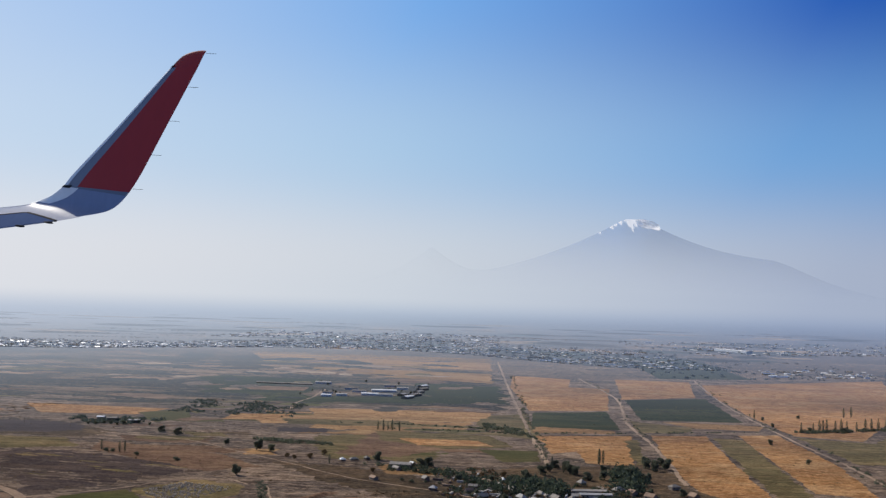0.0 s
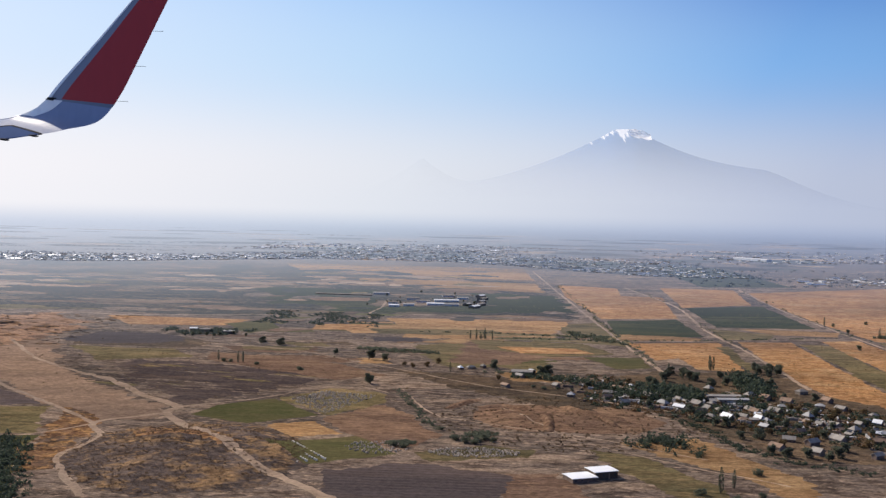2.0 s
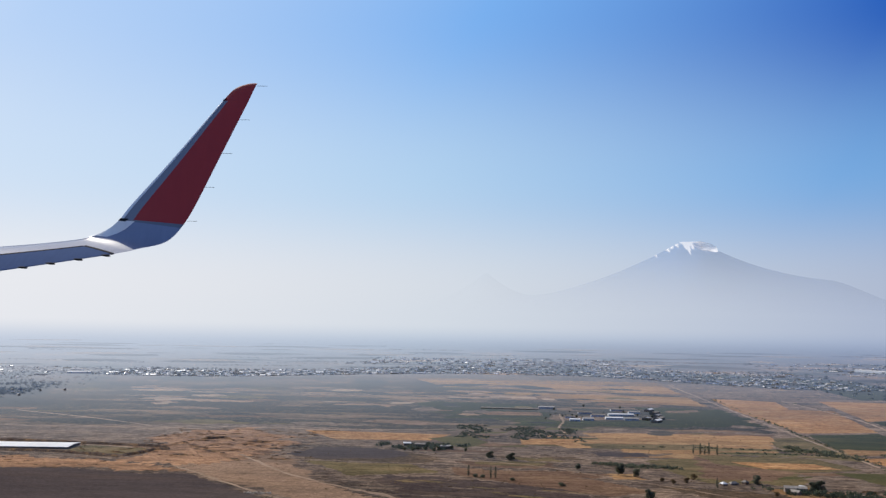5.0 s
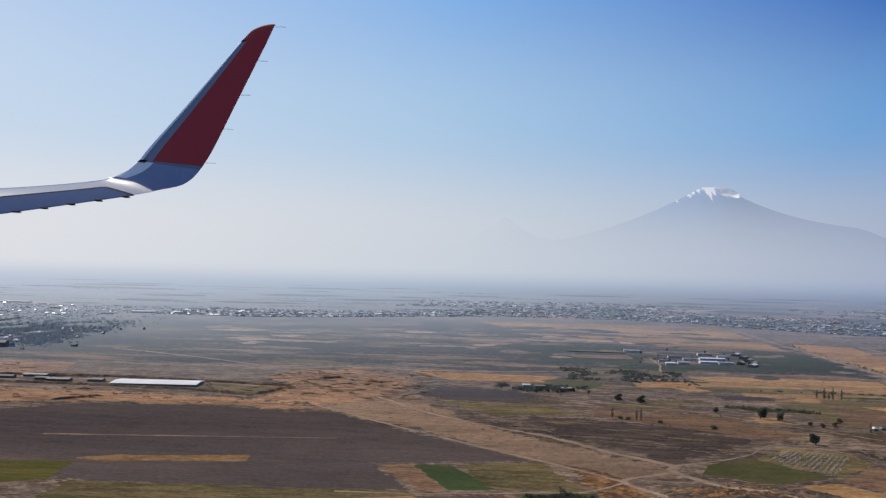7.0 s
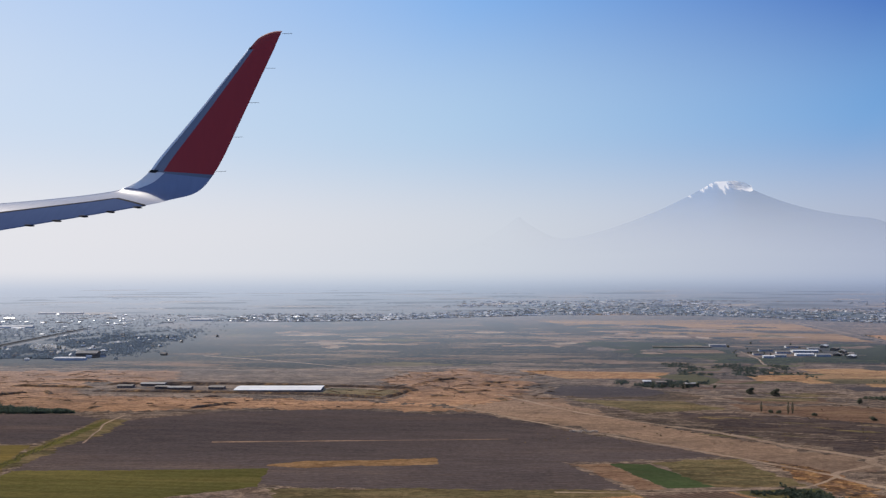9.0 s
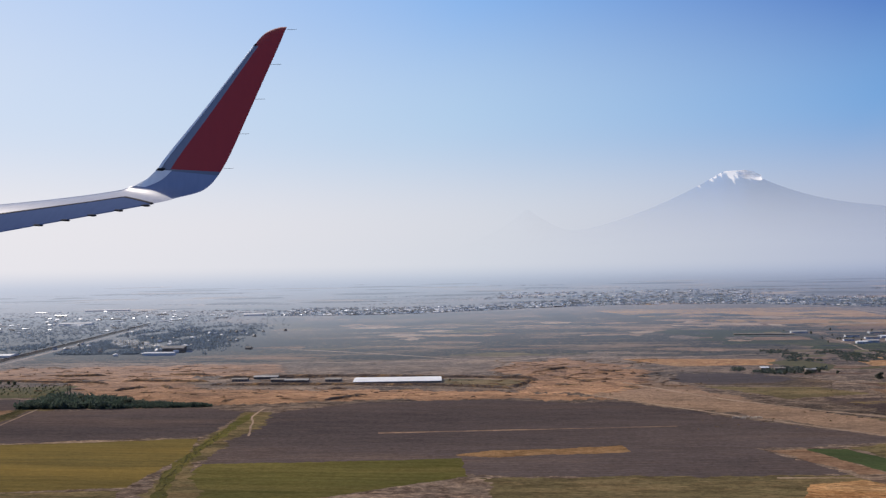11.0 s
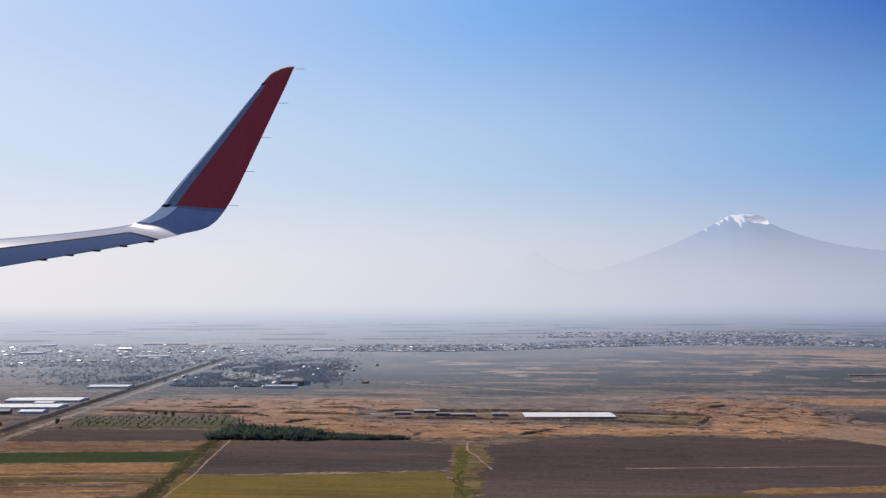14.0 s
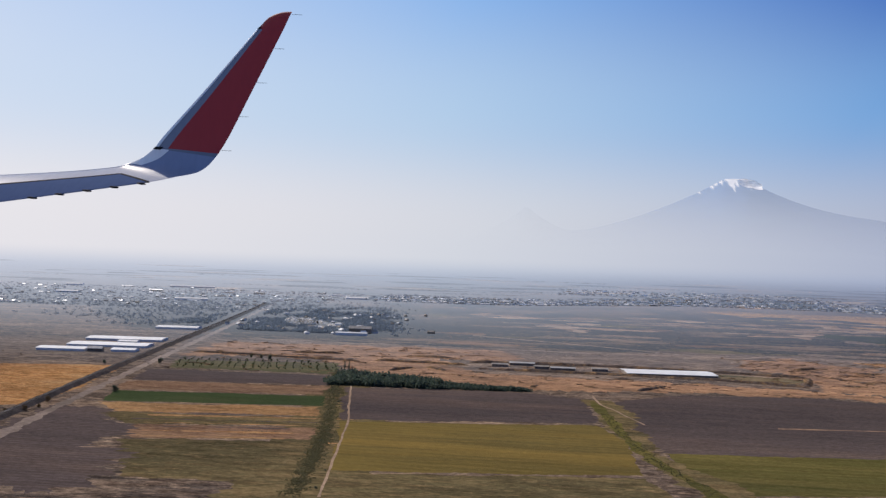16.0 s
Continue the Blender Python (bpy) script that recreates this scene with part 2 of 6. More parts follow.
SPROUT = earth("sprouting_crop", (0.150, 0.140, 0.046), (0.104, 0.104, 0.042), (0.22, 0.175, 0.065), 1.2, (0.12, 1, 1), 4, 0.5, 4, 0.18, shift=53, grainy=0.5)
YELLOW = earth("yellow_crop", (0.262, 0.190, 0.056), (0.170, 0.134, 0.052), (0.35, 0.235, 0.07), 1.3, (0.10, 1, 1), 4, 0.5, 4, 0.16, shift=51, grainy=0.35)
DUG = earth("dug_clay", (0.49, 0.292, 0.175), (0.37, 0.225, 0.140), (0.19, 0.122, 0.085), 0.8, (0.3, 1, 1), 5, shift=61, wild=0.85, grainy=1.0)
SAND = earth("dry_wash", (0.36, 0.247, 0.175), (0.28, 0.193, 0.139), (0.19, 0.136, 0.102), 1.0, (0.45, 1, 1), -35, shift=63, wild=0.7, grainy=0.8)
OCHRE = earth("ochre_scrub", (0.25, 0.145, 0.088), (0.115, 0.085, 0.070), (0.46, 0.265, 0.115), 0.4, (0.7, 1, 1), -12, shift=73, wild=1.0, grainy=1.15)
SCRUB = earth("scrub", (0.155, 0.122, 0.108), (0.104, 0.086, 0.081), (0.42, 0.26, 0.125), 0.5, (0.6, 1, 1), -12, shift=71, wild=0.85, grainy=1.0)
GARDEN = earth("garden_soil", (0.096, 0.078, 0.060), (0.125, 0.094, 0.072), (0.21, 0.145, 0.09), 0.6, (0.6, 1, 1), -20, shift=77, wild=0.8, grainy=1)
DARKSOIL = earth("dark_tilled_soil", (0.096, 0.077, 0.075), (0.074, 0.061, 0.062), (0.19, 0.138, 0.108), 0.9, (0.3, 1, 1), -22, 0.35, -22, 0.3, shift=19, wild=0.7, grainy=0.8)
# Under the towns this dark tone also holds shade between gardens and trees.
YARDS = earth("town_yards", (0.046, 0.052, 0.052), (0.070, 0.070, 0.064), (0.17, 0.13, 0.10), 0.7, (0.3, 1, 1), 4, shift=79, wild=0.6, grainy=0.8)
TRACK = earth("track_dust", (0.43, 0.32, 0.24), (0.33, 0.24, 0.175), (0.50, 0.385, 0.28), 0.5, shift=81, wild=0.5)
BALLAST = earth("ballast", (0.13, 0.112, 0.105), (0.098, 0.086, 0.082), (0.20, 0.17, 0.155), 0.4, shift=83)
GRAVEL = earth("gravel", (0.30, 0.245, 0.215), (0.23, 0.19, 0.165), (0.38, 0.31, 0.27), 0.5, shift=85, wild=0.5)
SHEET = paint("white_sheet", (0.84, 0.85, 0.86), 0.7, 0.0, 0.12, 2.0, 0.10, 0.5)
GALVANISED = paint("galvanised_roof", (0.86, 0.90, 0.96), 0.46, 1.0, 0.10, 2.0, 0.15, 0.38)
TIN = paint("tin_roof", (0.50, 0.485, 0.47), 0.75, 0.0, 0.35, 4.0, 0.5)
SLATE = paint("asbestos_slate", (0.35, 0.315, 0.28), 0.85, 0.0, 0.35, 5.0, 0.5)
RUST = paint("rusty_roof", (0.30, 0.20, 0.14), 0.8, 0.0, 0.35, 5.0, 0.4)
WHITEWASH = paint("whitewash", (0.76, 0.79, 0.84), 0.8, 0.0, 0.15, 6.0, 0.25, 0.6)
PLASTER = paint("plaster", (0.30, 0.25, 0.205), 0.9, 0.0, 0.25, 6.0, 0.4)
TUFA = paint("tufa_wall", (0.20, 0.145, 0.115), 0.9, 0.0, 0.3, 6.0, 0.4)
GLASS_DARK = paint("window_dark", (0.04, 0.042, 0.045), 0.3, 0.0, 0.2)
BARK = paint("bark", (0.13, 0.095, 0.07), 0.9, 0.0, 0.3)
LEAF = leaves("leaf_green", (0.092, 0.108, 0.080), (0.158, 0.168, 0.115), 0.55)
LEAF_COPSE = leaves("leaf_copse", (0.070, 0.092, 0.084), (0.120, 0.145, 0.122), 0.5)
LEAF_BELT = leaves("leaf_belt", (0.055, 0.083, 0.066), (0.095, 0.122, 0.090), 0.45)
LEAF_GROVE = leaves("leaf_grove", (0.050, 0.068, 0.050), (0.088, 0.110, 0.072), 0.4)
LEAF_DRY = leaves("leaf_autumn", (0.12, 0.085, 0.04), (0.20, 0.13, 0.06))
LEAF_WEED = leaves("leaf_weed", (0.115, 0.115, 0.062), (0.21, 0.185, 0.092), 0.4)
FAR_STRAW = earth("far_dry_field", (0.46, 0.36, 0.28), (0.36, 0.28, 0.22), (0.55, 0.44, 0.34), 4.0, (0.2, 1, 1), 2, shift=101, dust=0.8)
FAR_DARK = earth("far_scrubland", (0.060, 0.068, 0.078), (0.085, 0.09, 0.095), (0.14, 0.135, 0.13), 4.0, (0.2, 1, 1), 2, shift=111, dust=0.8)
# Haze over far trees put into the leaf colour: paler and bluer.
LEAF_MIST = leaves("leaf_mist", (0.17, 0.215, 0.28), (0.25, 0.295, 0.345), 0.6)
LEAF_FAR = leaves("leaf_hazed", (0.132, 0.178, 0.240), (0.208, 0.254, 0.305), 0.6)

import collections

from mathutils import geometry

# ---- mesh helpers ----


def mesh_from(name, verts, faces, mats, slots=None, smooth=False):
    me = bpy.data.meshes.new(name)
    me.from_pydata(verts, [], faces)
    for m in mats if isinstance(mats, (list, tuple)) else [mats]:
        me.materials.append(m)
    if slots:
        me.polygons.foreach_set("material_index", slots)
    if smooth:
        me.polygons.foreach_set("use_smooth", [True] * len(faces))
    me.update()
    return me


def part(name, me, parent, label=""):
    ob = new(name, me)
    ob.parent = parent
    return tagged(ob, label)


def thing(name, x, y, z, rz, label, category, group="", kind="", scale=1.0):
    ob = new(name)
    ob.empty_display_size = 0.2
    ob.matrix_basis = pose(x, y, z, 0, 0, rz) @ Matrix.Diagonal((scale, scale, scale, 1))
    return tagged(ob, label, category, group, kind)


class Shape:
    """Verts and faces gathered for one mesh."""

    def __init__(self):
        self.v, self.f, self.s = [], [], []

    def add(self, verts, faces, slot=0, m=None):
        n = len(self.v)
        self.v += [tuple(m @ Vector(p)) if m else tuple(p) for p in verts]
        self.f += [tuple(n + i for i in f) for f in faces]
        self.s += [slot] * len(faces)
        return self

    def box(self, x0, x1, y0, y1, z0, z1, slot=0, m=None):
        v = [(x, y, z) for z in (z0, z1) for x, y in ((x0, y0), (x1, y0), (x1, y1), (x0, y1))]
        f = [(3, 2, 1, 0), (4, 5, 6, 7), (0, 1, 5, 4), (1, 2, 6, 5), (2, 3, 7, 6), (3, 0, 4, 7)]
        return self.add(v, f, slot, m)

    def gable(self, w, d, z, rise, over=0.03, slot=0, m=None, t=0.02):
        """A pitched roof with thickness along x."""
        a, b = w / 2 + over, d / 2 + over
        v = []
        for k in (0, t):
            v += [(-a, -b, z + k), (a, -b, z + k), (a, 0, z + rise + k), (-a, 0, z + rise + k), (-a, b, z + k), (a, b, z + k)]
        f = [(0, 3, 2, 1), (3, 4, 5, 2), (6, 7, 8, 9), (9, 8, 11, 10), (0, 1, 7, 6), (5, 4, 10, 11), (1, 2, 8, 7), (2, 5, 11, 8), (3, 0, 6, 9), (4, 3, 9, 10)]
        return self.add(v, f, slot, m)

    def hip(self, w, d, z, rise, over=0.03, slot=0, m=None):
        a, b, r = w / 2 + over, d / 2 + over, max(0.02, w / 2 - d / 2)
        v = [(-a, -b, z), (a, -b, z), (a, b, z), (-a, b, z), (-r, 0, z + rise), (r, 0, z + rise)]
        return self.add(v, [(3, 2, 1, 0), (0, 1, 5, 4), (2, 3, 4, 5), (1, 2, 5), (3, 0, 4)], slot, m)

    def mesh(self, name, mats, smooth=False):
        return mesh_from(name, self.v, self.f, mats, self.s, smooth)


def smoothstep(a, b, x):
    t = min(1.0, max(0.0, (x - a) / (b - a)))
    return t * t * (3 - 2 * t)


def relief(x, y):
    """The height of the plain: level but for the scrub mound and the dug clay pits."""
    d = math.hypot((x + 15.6) / 5.2, (y - 35.6) / 5.4)
    z = 0.42 * (1 - smoothstep(0.15, 1.0, d))
    if d < 1.1:
        z += (1 - smoothstep(0.55, 1.05, d)) * (0.16 * noise.noise((x * 0.7, y * 0.9, 3.0)) + 0.10 * noise.noise((x * 1.9, y * 2.3, 5.0)) + 0.05 * noise.noise((x * 4.6, y * 4.6, 8.0)))
    e = math.hypot((x + 35.5) / 7.5, (y - 69) / 8.5)
    if e < 1:
        z += (1 - smoothstep(0.5, 1.0, e)) * (0.14 * noise.noise((x * 0.8, y * 0.8, 7.0)) + 0.06 * noise.noise((x * 2.1, y * 2.1, 2.0)))
    g = math.hypot((x + 1.0) / 4.5, (y - 43.5) / 3.2)
    if g < 1:
        z += 0.22 * (1 - smoothstep(0.2, 1.0, g)) * (0.7 + 0.6 * noise.noise((x * 0.7, y * 0.7, 9.0)) + 0.35 * noise.noise((x * 2.2, y * 2.2, 4.0)))
    return z


def ragged(corners, step=0.17, rough=0.10, close=True):
    """A line through the corners with small bends in it."""
    out, n = [], len(corners)
    for i in range(n if close else n - 1):
        a, b = Vector(corners[i]), Vector(corners[(i + 1) % n])
        k = max(1, int((b - a).length / (step if min(a.y, b.y) < 75 else 2.5 * step)))
        side = Vector((a.y - b.y, b.x - a.x)).normalized()
        for j in range(k):
            p = a.lerp(b, j / k)
            w = noise.noise((p.x * 0.5, p.y * 0.5, 1.7)) + 0.6 * noise.noise((p.x * 1.6, p.y * 1.6, 2.7)) + 0.5 * noise.noise((p.x * 4.5, p.y * 4.5, 3.7)) + 0.5 * noise.noise((p.x * 11.0, p.y * 11.0, 4.7))
            w *= rough * min(1.0, (b - a).length / 3) * (1 if j else 0.4)
            out.append(p + side * w)
    if not close:
        out.append(Vector(corners[-1]))
    return out


PLOTS = []  # every plot and lane of the plain, later ones over earlier ones


def field(corners, mat, label, rough=0.15, name="field", category="field"):
    PLOTS.append(([(p.x, p.y) for p in ragged(corners, rough=rough)], mat, label, name, category))


def ribbon(name, line, width, mat, label, category="track", wob=0.12, raised=0.0):
    pts = []
    c = [Vector(p) for p in line]
    c = [c[0] * 2 - c[1]] + c + [c[-1] * 2 - c[-2]]
    for i in range(1, len(c) - 2):
        k = max(2, int((c[i + 1] - c[i]).length / 0.3))
        for j in range(k):
            t = j / k
            a, b, d, e = c[i - 1 : i + 3]
            pts.append(0.5 * ((2 * b) + (d - a) * t + (2 * a - 5 * b + 4 * d - e) * t * t + (3 * b - a - 3 * d + e) * t**3))
    pts.append(c[-2])
    n = len(pts)
    sides = ([], [])
    for i, p in enumerate(pts):
        d = (pts[min(n - 1, i + 1)] - pts[max(0, i - 1)]).normalized()
        s = Vector((-d.y, d.x))
        q = p + s * wob * noise.noise((p.x * 0.7, p.y * 0.7, 4.0))
        w = width * (0.32 + 0.22 * noise.noise((p.x * 1.3, p.y * 1.3, 8.0)) + 0.16 * noise.noise((p.x * 4.1, p.y * 4.1, 9.0)))
        for k in (0, 1):
            e = q + s * w * (2 * k - 1)
            sides[k].append((e.x, e.y))
    if not raised:
        PLOTS.append((sides[0] + sides[1][::-1], mat, label, name, category))
        return None
    sh, vs, fs = Shape(), [], []
    for a, b in zip(*sides):
        out = (Vector(a) - Vector(b)).normalized() * raised * 2
        vs += [(a[0] + out.x, a[1] + out.y, -0.03), (*a, raised), (*b, raised), (b[0] - out.x, b[1] - out.y, -0.03)]
    for i in range(n - 1):
        fs += [(4 * i + k, 4 * i + 4 + k, 4 * i + 5 + k, 4 * i + 1 + k) for k in range(3)]
    sh.add(vs, fs)
    return tagged(new(name, sh.mesh(name, mat)), label, category, kind="structure")


# rough ground on the mound and the slope; town ground darkened for garden shade
def blot(cx, cy, rx, ry, mat, label, n=26, **k):
    pts = []
    for i in range(n):
        a = 6.2832 * i / n
        q = 0.92 + 0.2 * noise.noise((math.cos(a) * 2.2 + cx, math.sin(a) * 2.2, 6.0))
        pts.append((cx + math.cos(a) * rx * q, cy + math.sin(a) * ry * q))
    field(pts, mat, label, 0.8, **k)


blot(-15.4, 35.6, 5.0, 6.0, SCRUB, "low mound of brown scrub and ochre grass", name="mound", category="mound")
blot(-1.0, 43.4, 4.6, 3.4, FALLOW, "rough brown slope with eroded banks", name="slope", category="slope")
field([(-90.0, 84.5), (-83.5, 83.6), (-74.5, 83.4), (-68.0, 85.2), (-63.0, 89.0), (-60.0, 96.5), (-66.0, 104.0), (-69.0, 116.0), (-74.0, 132.0), (-84.0, 134.0), (-93.0, 118.0)], YARDS, "dark yards and gardens of the railway village", 1.6)
field([(-84.0, 90.0), (-90.5, 88.5), (-101.0, 103.0), (-106.0, 128.0), (-92.0, 132.0), (-87.0, 112.0)], YARDS, "dark scrubby ground beyond the railway", 1.4)
field([(-84.0, 112.0), (-150.0, 108.0), (-150.0, 152.0), (-84.0, 156.0)], YARDS, "dark ground of shadowy gardens under a hazy town", 1.5)
south = lambda x: 151 + 26 * smoothstep(-66, -20, x) - 28 * smoothstep(-6, 30, x)  # noqa: E731
field([(x, south(x) - 1) for x in range(-80, 45, 4)] + [(x, south(x) + 16 + 26 * smoothstep(-50, 20, x)) for x in range(44, -81, -4)], YARDS, "dark ground of shadowy gardens under the distant town", 1.2)
field([(-30.8, 64.5), (-27.0, 54.8), (-25.1, 51.4), (-22.2, 48.2), (-19.0, 44.5), (-17.7, 42.6), (-18.6, 41.0), (-20.2, 41.0), (-22.1, 42.3), (-23.3, 43.2), (-25.5, 46.2), (-27.8, 49.0), (-31.1, 53.0), (-34.3, 55.9), (-36.2, 59.3), (-34.5, 63.4)], SAND, "dry sandy wash between ploughed fields", 0.8)
# small mixed plots between the plain and the village
field([(-1.0, 37.7), (0.6, 36.6), (2.6, 32.8), (2.5, 30.5), (0.9, 31.4), (-0.4, 34.7)], OLIVE, "dull green strip of grass beside sheds", 0.3)
field([(-5.5, 33.5), (-2.5, 34.1), (-1.7, 30.8), (-4.3, 30.0)], FALLOW, "bare brown yard before the white sheds", 0.3)
field([(0.5, 38.6), (3.7, 39.9), (6.0, 33.4), (4.8, 30.7), (3.5, 34.3)], STRAW, "dry tan slope by the village lane", 0.4)
field([(-8.2, 65.4), (-3.2, 68.3), (1.5, 66.3), (-0.6, 56.5), (-6.0, 57.3)], OLIVE, "grey-green rough pasture with bushes", 0.6)
field([(-8.8, 55.3), (-2.3, 53.4), (2.0, 48.2), (0.0, 44.6), (-5.5, 50.0)], GARDEN, "dark uneven ground beside the farmstead", 0.7)
field([(-8.8, 74.0), (2.5, 75.6), (2.0, 70.8), (-8.8, 69.4)], STRAW, "pinkish dry strips beside the pasture", 0.5)
field([(2.7, 79.8), (7.3, 82.8), (7.0, 67.2), (3.2, 69.4)], OLIVE, "olive ground along the field road", 0.4)
mix_rnd = random.Random(29)
for k in range(46):
    x, y = mix_rnd.uniform(-20, 5), mix_rnd.uniform(58, 86)
    w, d, lean = mix_rnd.uniform(0.9, 3.2), mix_rnd.uniform(0.4, 1.3), mix_rnd.uniform(-0.8, 0.8)
    mat, words = mix_rnd.choice(((OLIVE, "small olive pasture plot"), (GREEN, "small dull green plot"), (STRAW, "small pale straw plot"), (PLOUGH, "small dark tilled plot"), (GARDEN, "small dark scrubby plot"), (FALLOW, "small brown fallow plot")))
    field([(x - w + lean, y - d), (x + w * 0.8 + lean, y - d * 0.8), (x + w - lean, y + d), (x - w * 0.9 - lean, y + d * 0.8)], mat, words, 0.45)
field([(-18.0, 53.8), (-15.0, 55.1), (-12.5, 52.8), (-13.1, 49.8), (-15.5, 50.4), (-17.3, 50.5)], DARKSOIL, "dark patchy tilled ground", 0.5)
field([(-4.4, 68.8), (1.0, 69.0), (0.6, 62.4), (-2.1, 58.0), (-5.7, 58.9)], FALLOW, "reddish brown fallow ground", 0.6)
field([(-3.4, 55.4), (-0.9, 56.2), (0.6, 54.3), (0.6, 52.3), (-2.6, 52.7)], STRAW, "dry golden patch by the village", 0.5)
field([(-14.0, 75.1), (-5.3, 79.4), (3.6, 80.4), (3.0, 76.2), (-5.5, 73.5), (-12.5, 71.3)], STRAW, "long pale straw strip before the farm", 0.4)
# fields beyond the village
field([(9.2, 125.4), (15.9, 122.1), (14.3, 110.7), (18.6, 109.9), (14.8, 87.5), (7.8, 85.5), (7.7, 108.2)], STUBBLE, "golden stubble field with faint mowing lines")
field([(7.9, 84.0), (14.4, 86.5), (13.5, 74.1), (6.8, 73.1)], DARKGREEN, "dark green lucerne field beside the stubble")
field([(7.2, 74.8), (13.2, 73.4), (12.5, 71.6), (6.7, 71.2)], STRAW, "narrow pale straw strip along the ditch", 0.32)
field([(6.8, 69.4), (13.6, 71.0), (11.3, 57.3), (8.7, 58.2), (8.7, 62.7), (7.0, 61.5)], STUBBLE, "orange stubble field behind the village")
field([(12.7, 68.4), (13.8, 69.1), (12.1, 58.1), (11.4, 57.6)], OLIVE, "narrow strip of dry green grass", 0.32)
field([(18.1, 97.8), (26.9, 101.9), (24.7, 81.6), (16.3, 80.9)], DARKGREEN, "large dark green field between tracks")
field([(15.4, 80.2), (19.4, 76.8), (18.3, 73.6), (14.5, 72.9)], OLIVE, "small dull green field by the track", 0.32)
field([(17.8, 80.4), (25.5, 79.3), (24.4, 76.2), (19.6, 76.6)], STRAW, "pale yellow strip beside the green field", 0.32)
field([(21.8, 124.6), (30.8, 124.1), (26.2, 102.8), (17.9, 98.2)], STUBBLE, "reddish stubble field on the plain")
field([(15.2, 71.6), (19.2, 72.2), (16.9, 53.6), (16.2, 46.5), (15.0, 46.8), (13.1, 50.0), (13.4, 57.7)], STUBBLE, "long orange stubble field beside the village")
field([(19.4, 71.3), (21.4, 70.8), (18.9, 50.7), (17.5, 47.6), (16.5, 47.1), (17.1, 53.4)], OLIVE, "olive grass strip between stubble fields", 0.32)
field([(21.8, 73.2), (25.0, 74.1), (24.0, 60.0), (22.0, 50.0), (19.1, 50.9)], STUBBLE, "broad orange stubble field by the road")
field([(31.4, 119.8), (60.4, 137.4), (44.0, 95.0), (30.4, 72.0), (26.2, 74.0), (26.6, 84.9), (28.9, 109.0)], STUBBLE, "wide reddish dry field with scattered bushes")
field([(26.0, 73.0), (31.0, 71.0), (42.0, 90.0), (50.0, 88.0), (36.0, 62.0), (25.5, 61.0)], OLIVE, "dull olive pasture beside the poplar row", 0.32)
field([(31.0, 165.0), (44.0, 168.0), (41.0, 132.0), (28.0, 128.0)], DARKGREEN, "far green field before the town")
field([(-30.0, 160.0), (8.0, 160.0), (7.0, 132.0), (-24.0, 138.0)], STRAW, "pale tan dry field before the town", 0.32)
field([(-24.0, 130.0), (6.5, 127.0), (6.0, 112.0), (-10.0, 118.0)], STRAW, "tan streaked dry pasture beyond the farm", 0.32)
field([(-3.0, 110.0), (6.4, 108.0), (6.4, 90.0), (-1.5, 88.0), (-16.0, 86.0), (-15.0, 91.0), (-1.0, 95.0)], DARKGREEN, "dull green field beside the farm compound", 1.1)
field([(-26.0, 112.0), (-12.5, 110.0), (-12.0, 92.0), (-21.0, 90.0)], DARKGREEN, "dark blue-green field next to the farm", 1.1)
field([(-19.0, 100.0), (-13.0, 100.5), (-12.8, 96.6), (-18.0, 96.2)], FALLOW, "brown tilled strip within a dark field", 0.32)
field([(-10.5, 82.0), (4.5, 83.0), (4.0, 78.5), (-9.5, 77.5)], STRAW, "long pale straw strip on the plain", 0.32)
field([(-11.5, 74.5), (-2.0, 75.5), (-1.0, 72.0), (-10.5, 71.5)], OLIVE, "thin olive pasture strip on the plain", 0.32)
field([(-15.5, 76.5), (-11.0, 77.5), (-12.0, 73.5), (-15.6, 73.0)], STUBBLE, "small orange stubble patch")
field([(-4.5, 69.5), (3.6, 68.6), (5.0, 63.5), (0.5, 61.8), (-3.5, 65.0)], OLIVE, "dull green meadow by the village", 0.32)
field([(-2.5, 66.2), (2.8, 66.0), (3.6, 63.6), (-1.2, 63.2)], STUBBLE, "small dry golden meadow patch")
field([(2.6, 62.2), (6.2, 62.4), (6.0, 58.2), (3.8, 57.6)], GREEN, "bright green kitchen plot by the village")
field([(1.0, 52.0), (3.4, 55.0), (6.4, 57.4), (8.6, 57.0), (13.2, 59.0), (12.8, 51.2), (14.9, 46.6), (16.0, 42.0), (12.0, 36.6), (6.2, 36.0), (5.0, 40.0), (3.0, 45.4), (0.4, 48.6)], GARDEN, "dark village gardens between houses", 0.5)
# the dry ground this side of the village
field([(-17.0, 42.3), (-16.3, 44.5), (-14.1, 46.2), (-11.7, 42.7), (-14.4, 40.8)], GREEN, "green meadow beside the dusty track")
field([(-13.8, 46.3), (-12.0, 49.6), (-9.0, 48.0), (-9.2, 45.6), (-11.3, 42.8)], OLIVE, "grey-green plot strewn with small pale stones", 0.32)
field([(-13.5, 40.6), (-11.8, 41.5), (-10.3, 39.3), (-12.2, 38.5)], STRAW, "small reddish tan fallow plot", 0.3)
field([(-11.4, 42.1), (-9.2, 45.2), (-7.7, 42.9), (-6.6, 39.1), (-8.0, 36.8), (-10.2, 39.3)], FALLOW, "brown bare plot with faint furrows", 0.32)
field([(-13.1, 37.3), (-9.8, 39.0), (-8.1, 36.2), (-11.2, 34.5)], GREEN, "green plot with rows of white beehives")
field([(-7.5, 36.5), (-4.9, 38.0), (-3.0, 37.2), (-3.4, 36.0), (-7.1, 35.5)], OLIVE, "grey plot strewn with small pale stones", 0.32)
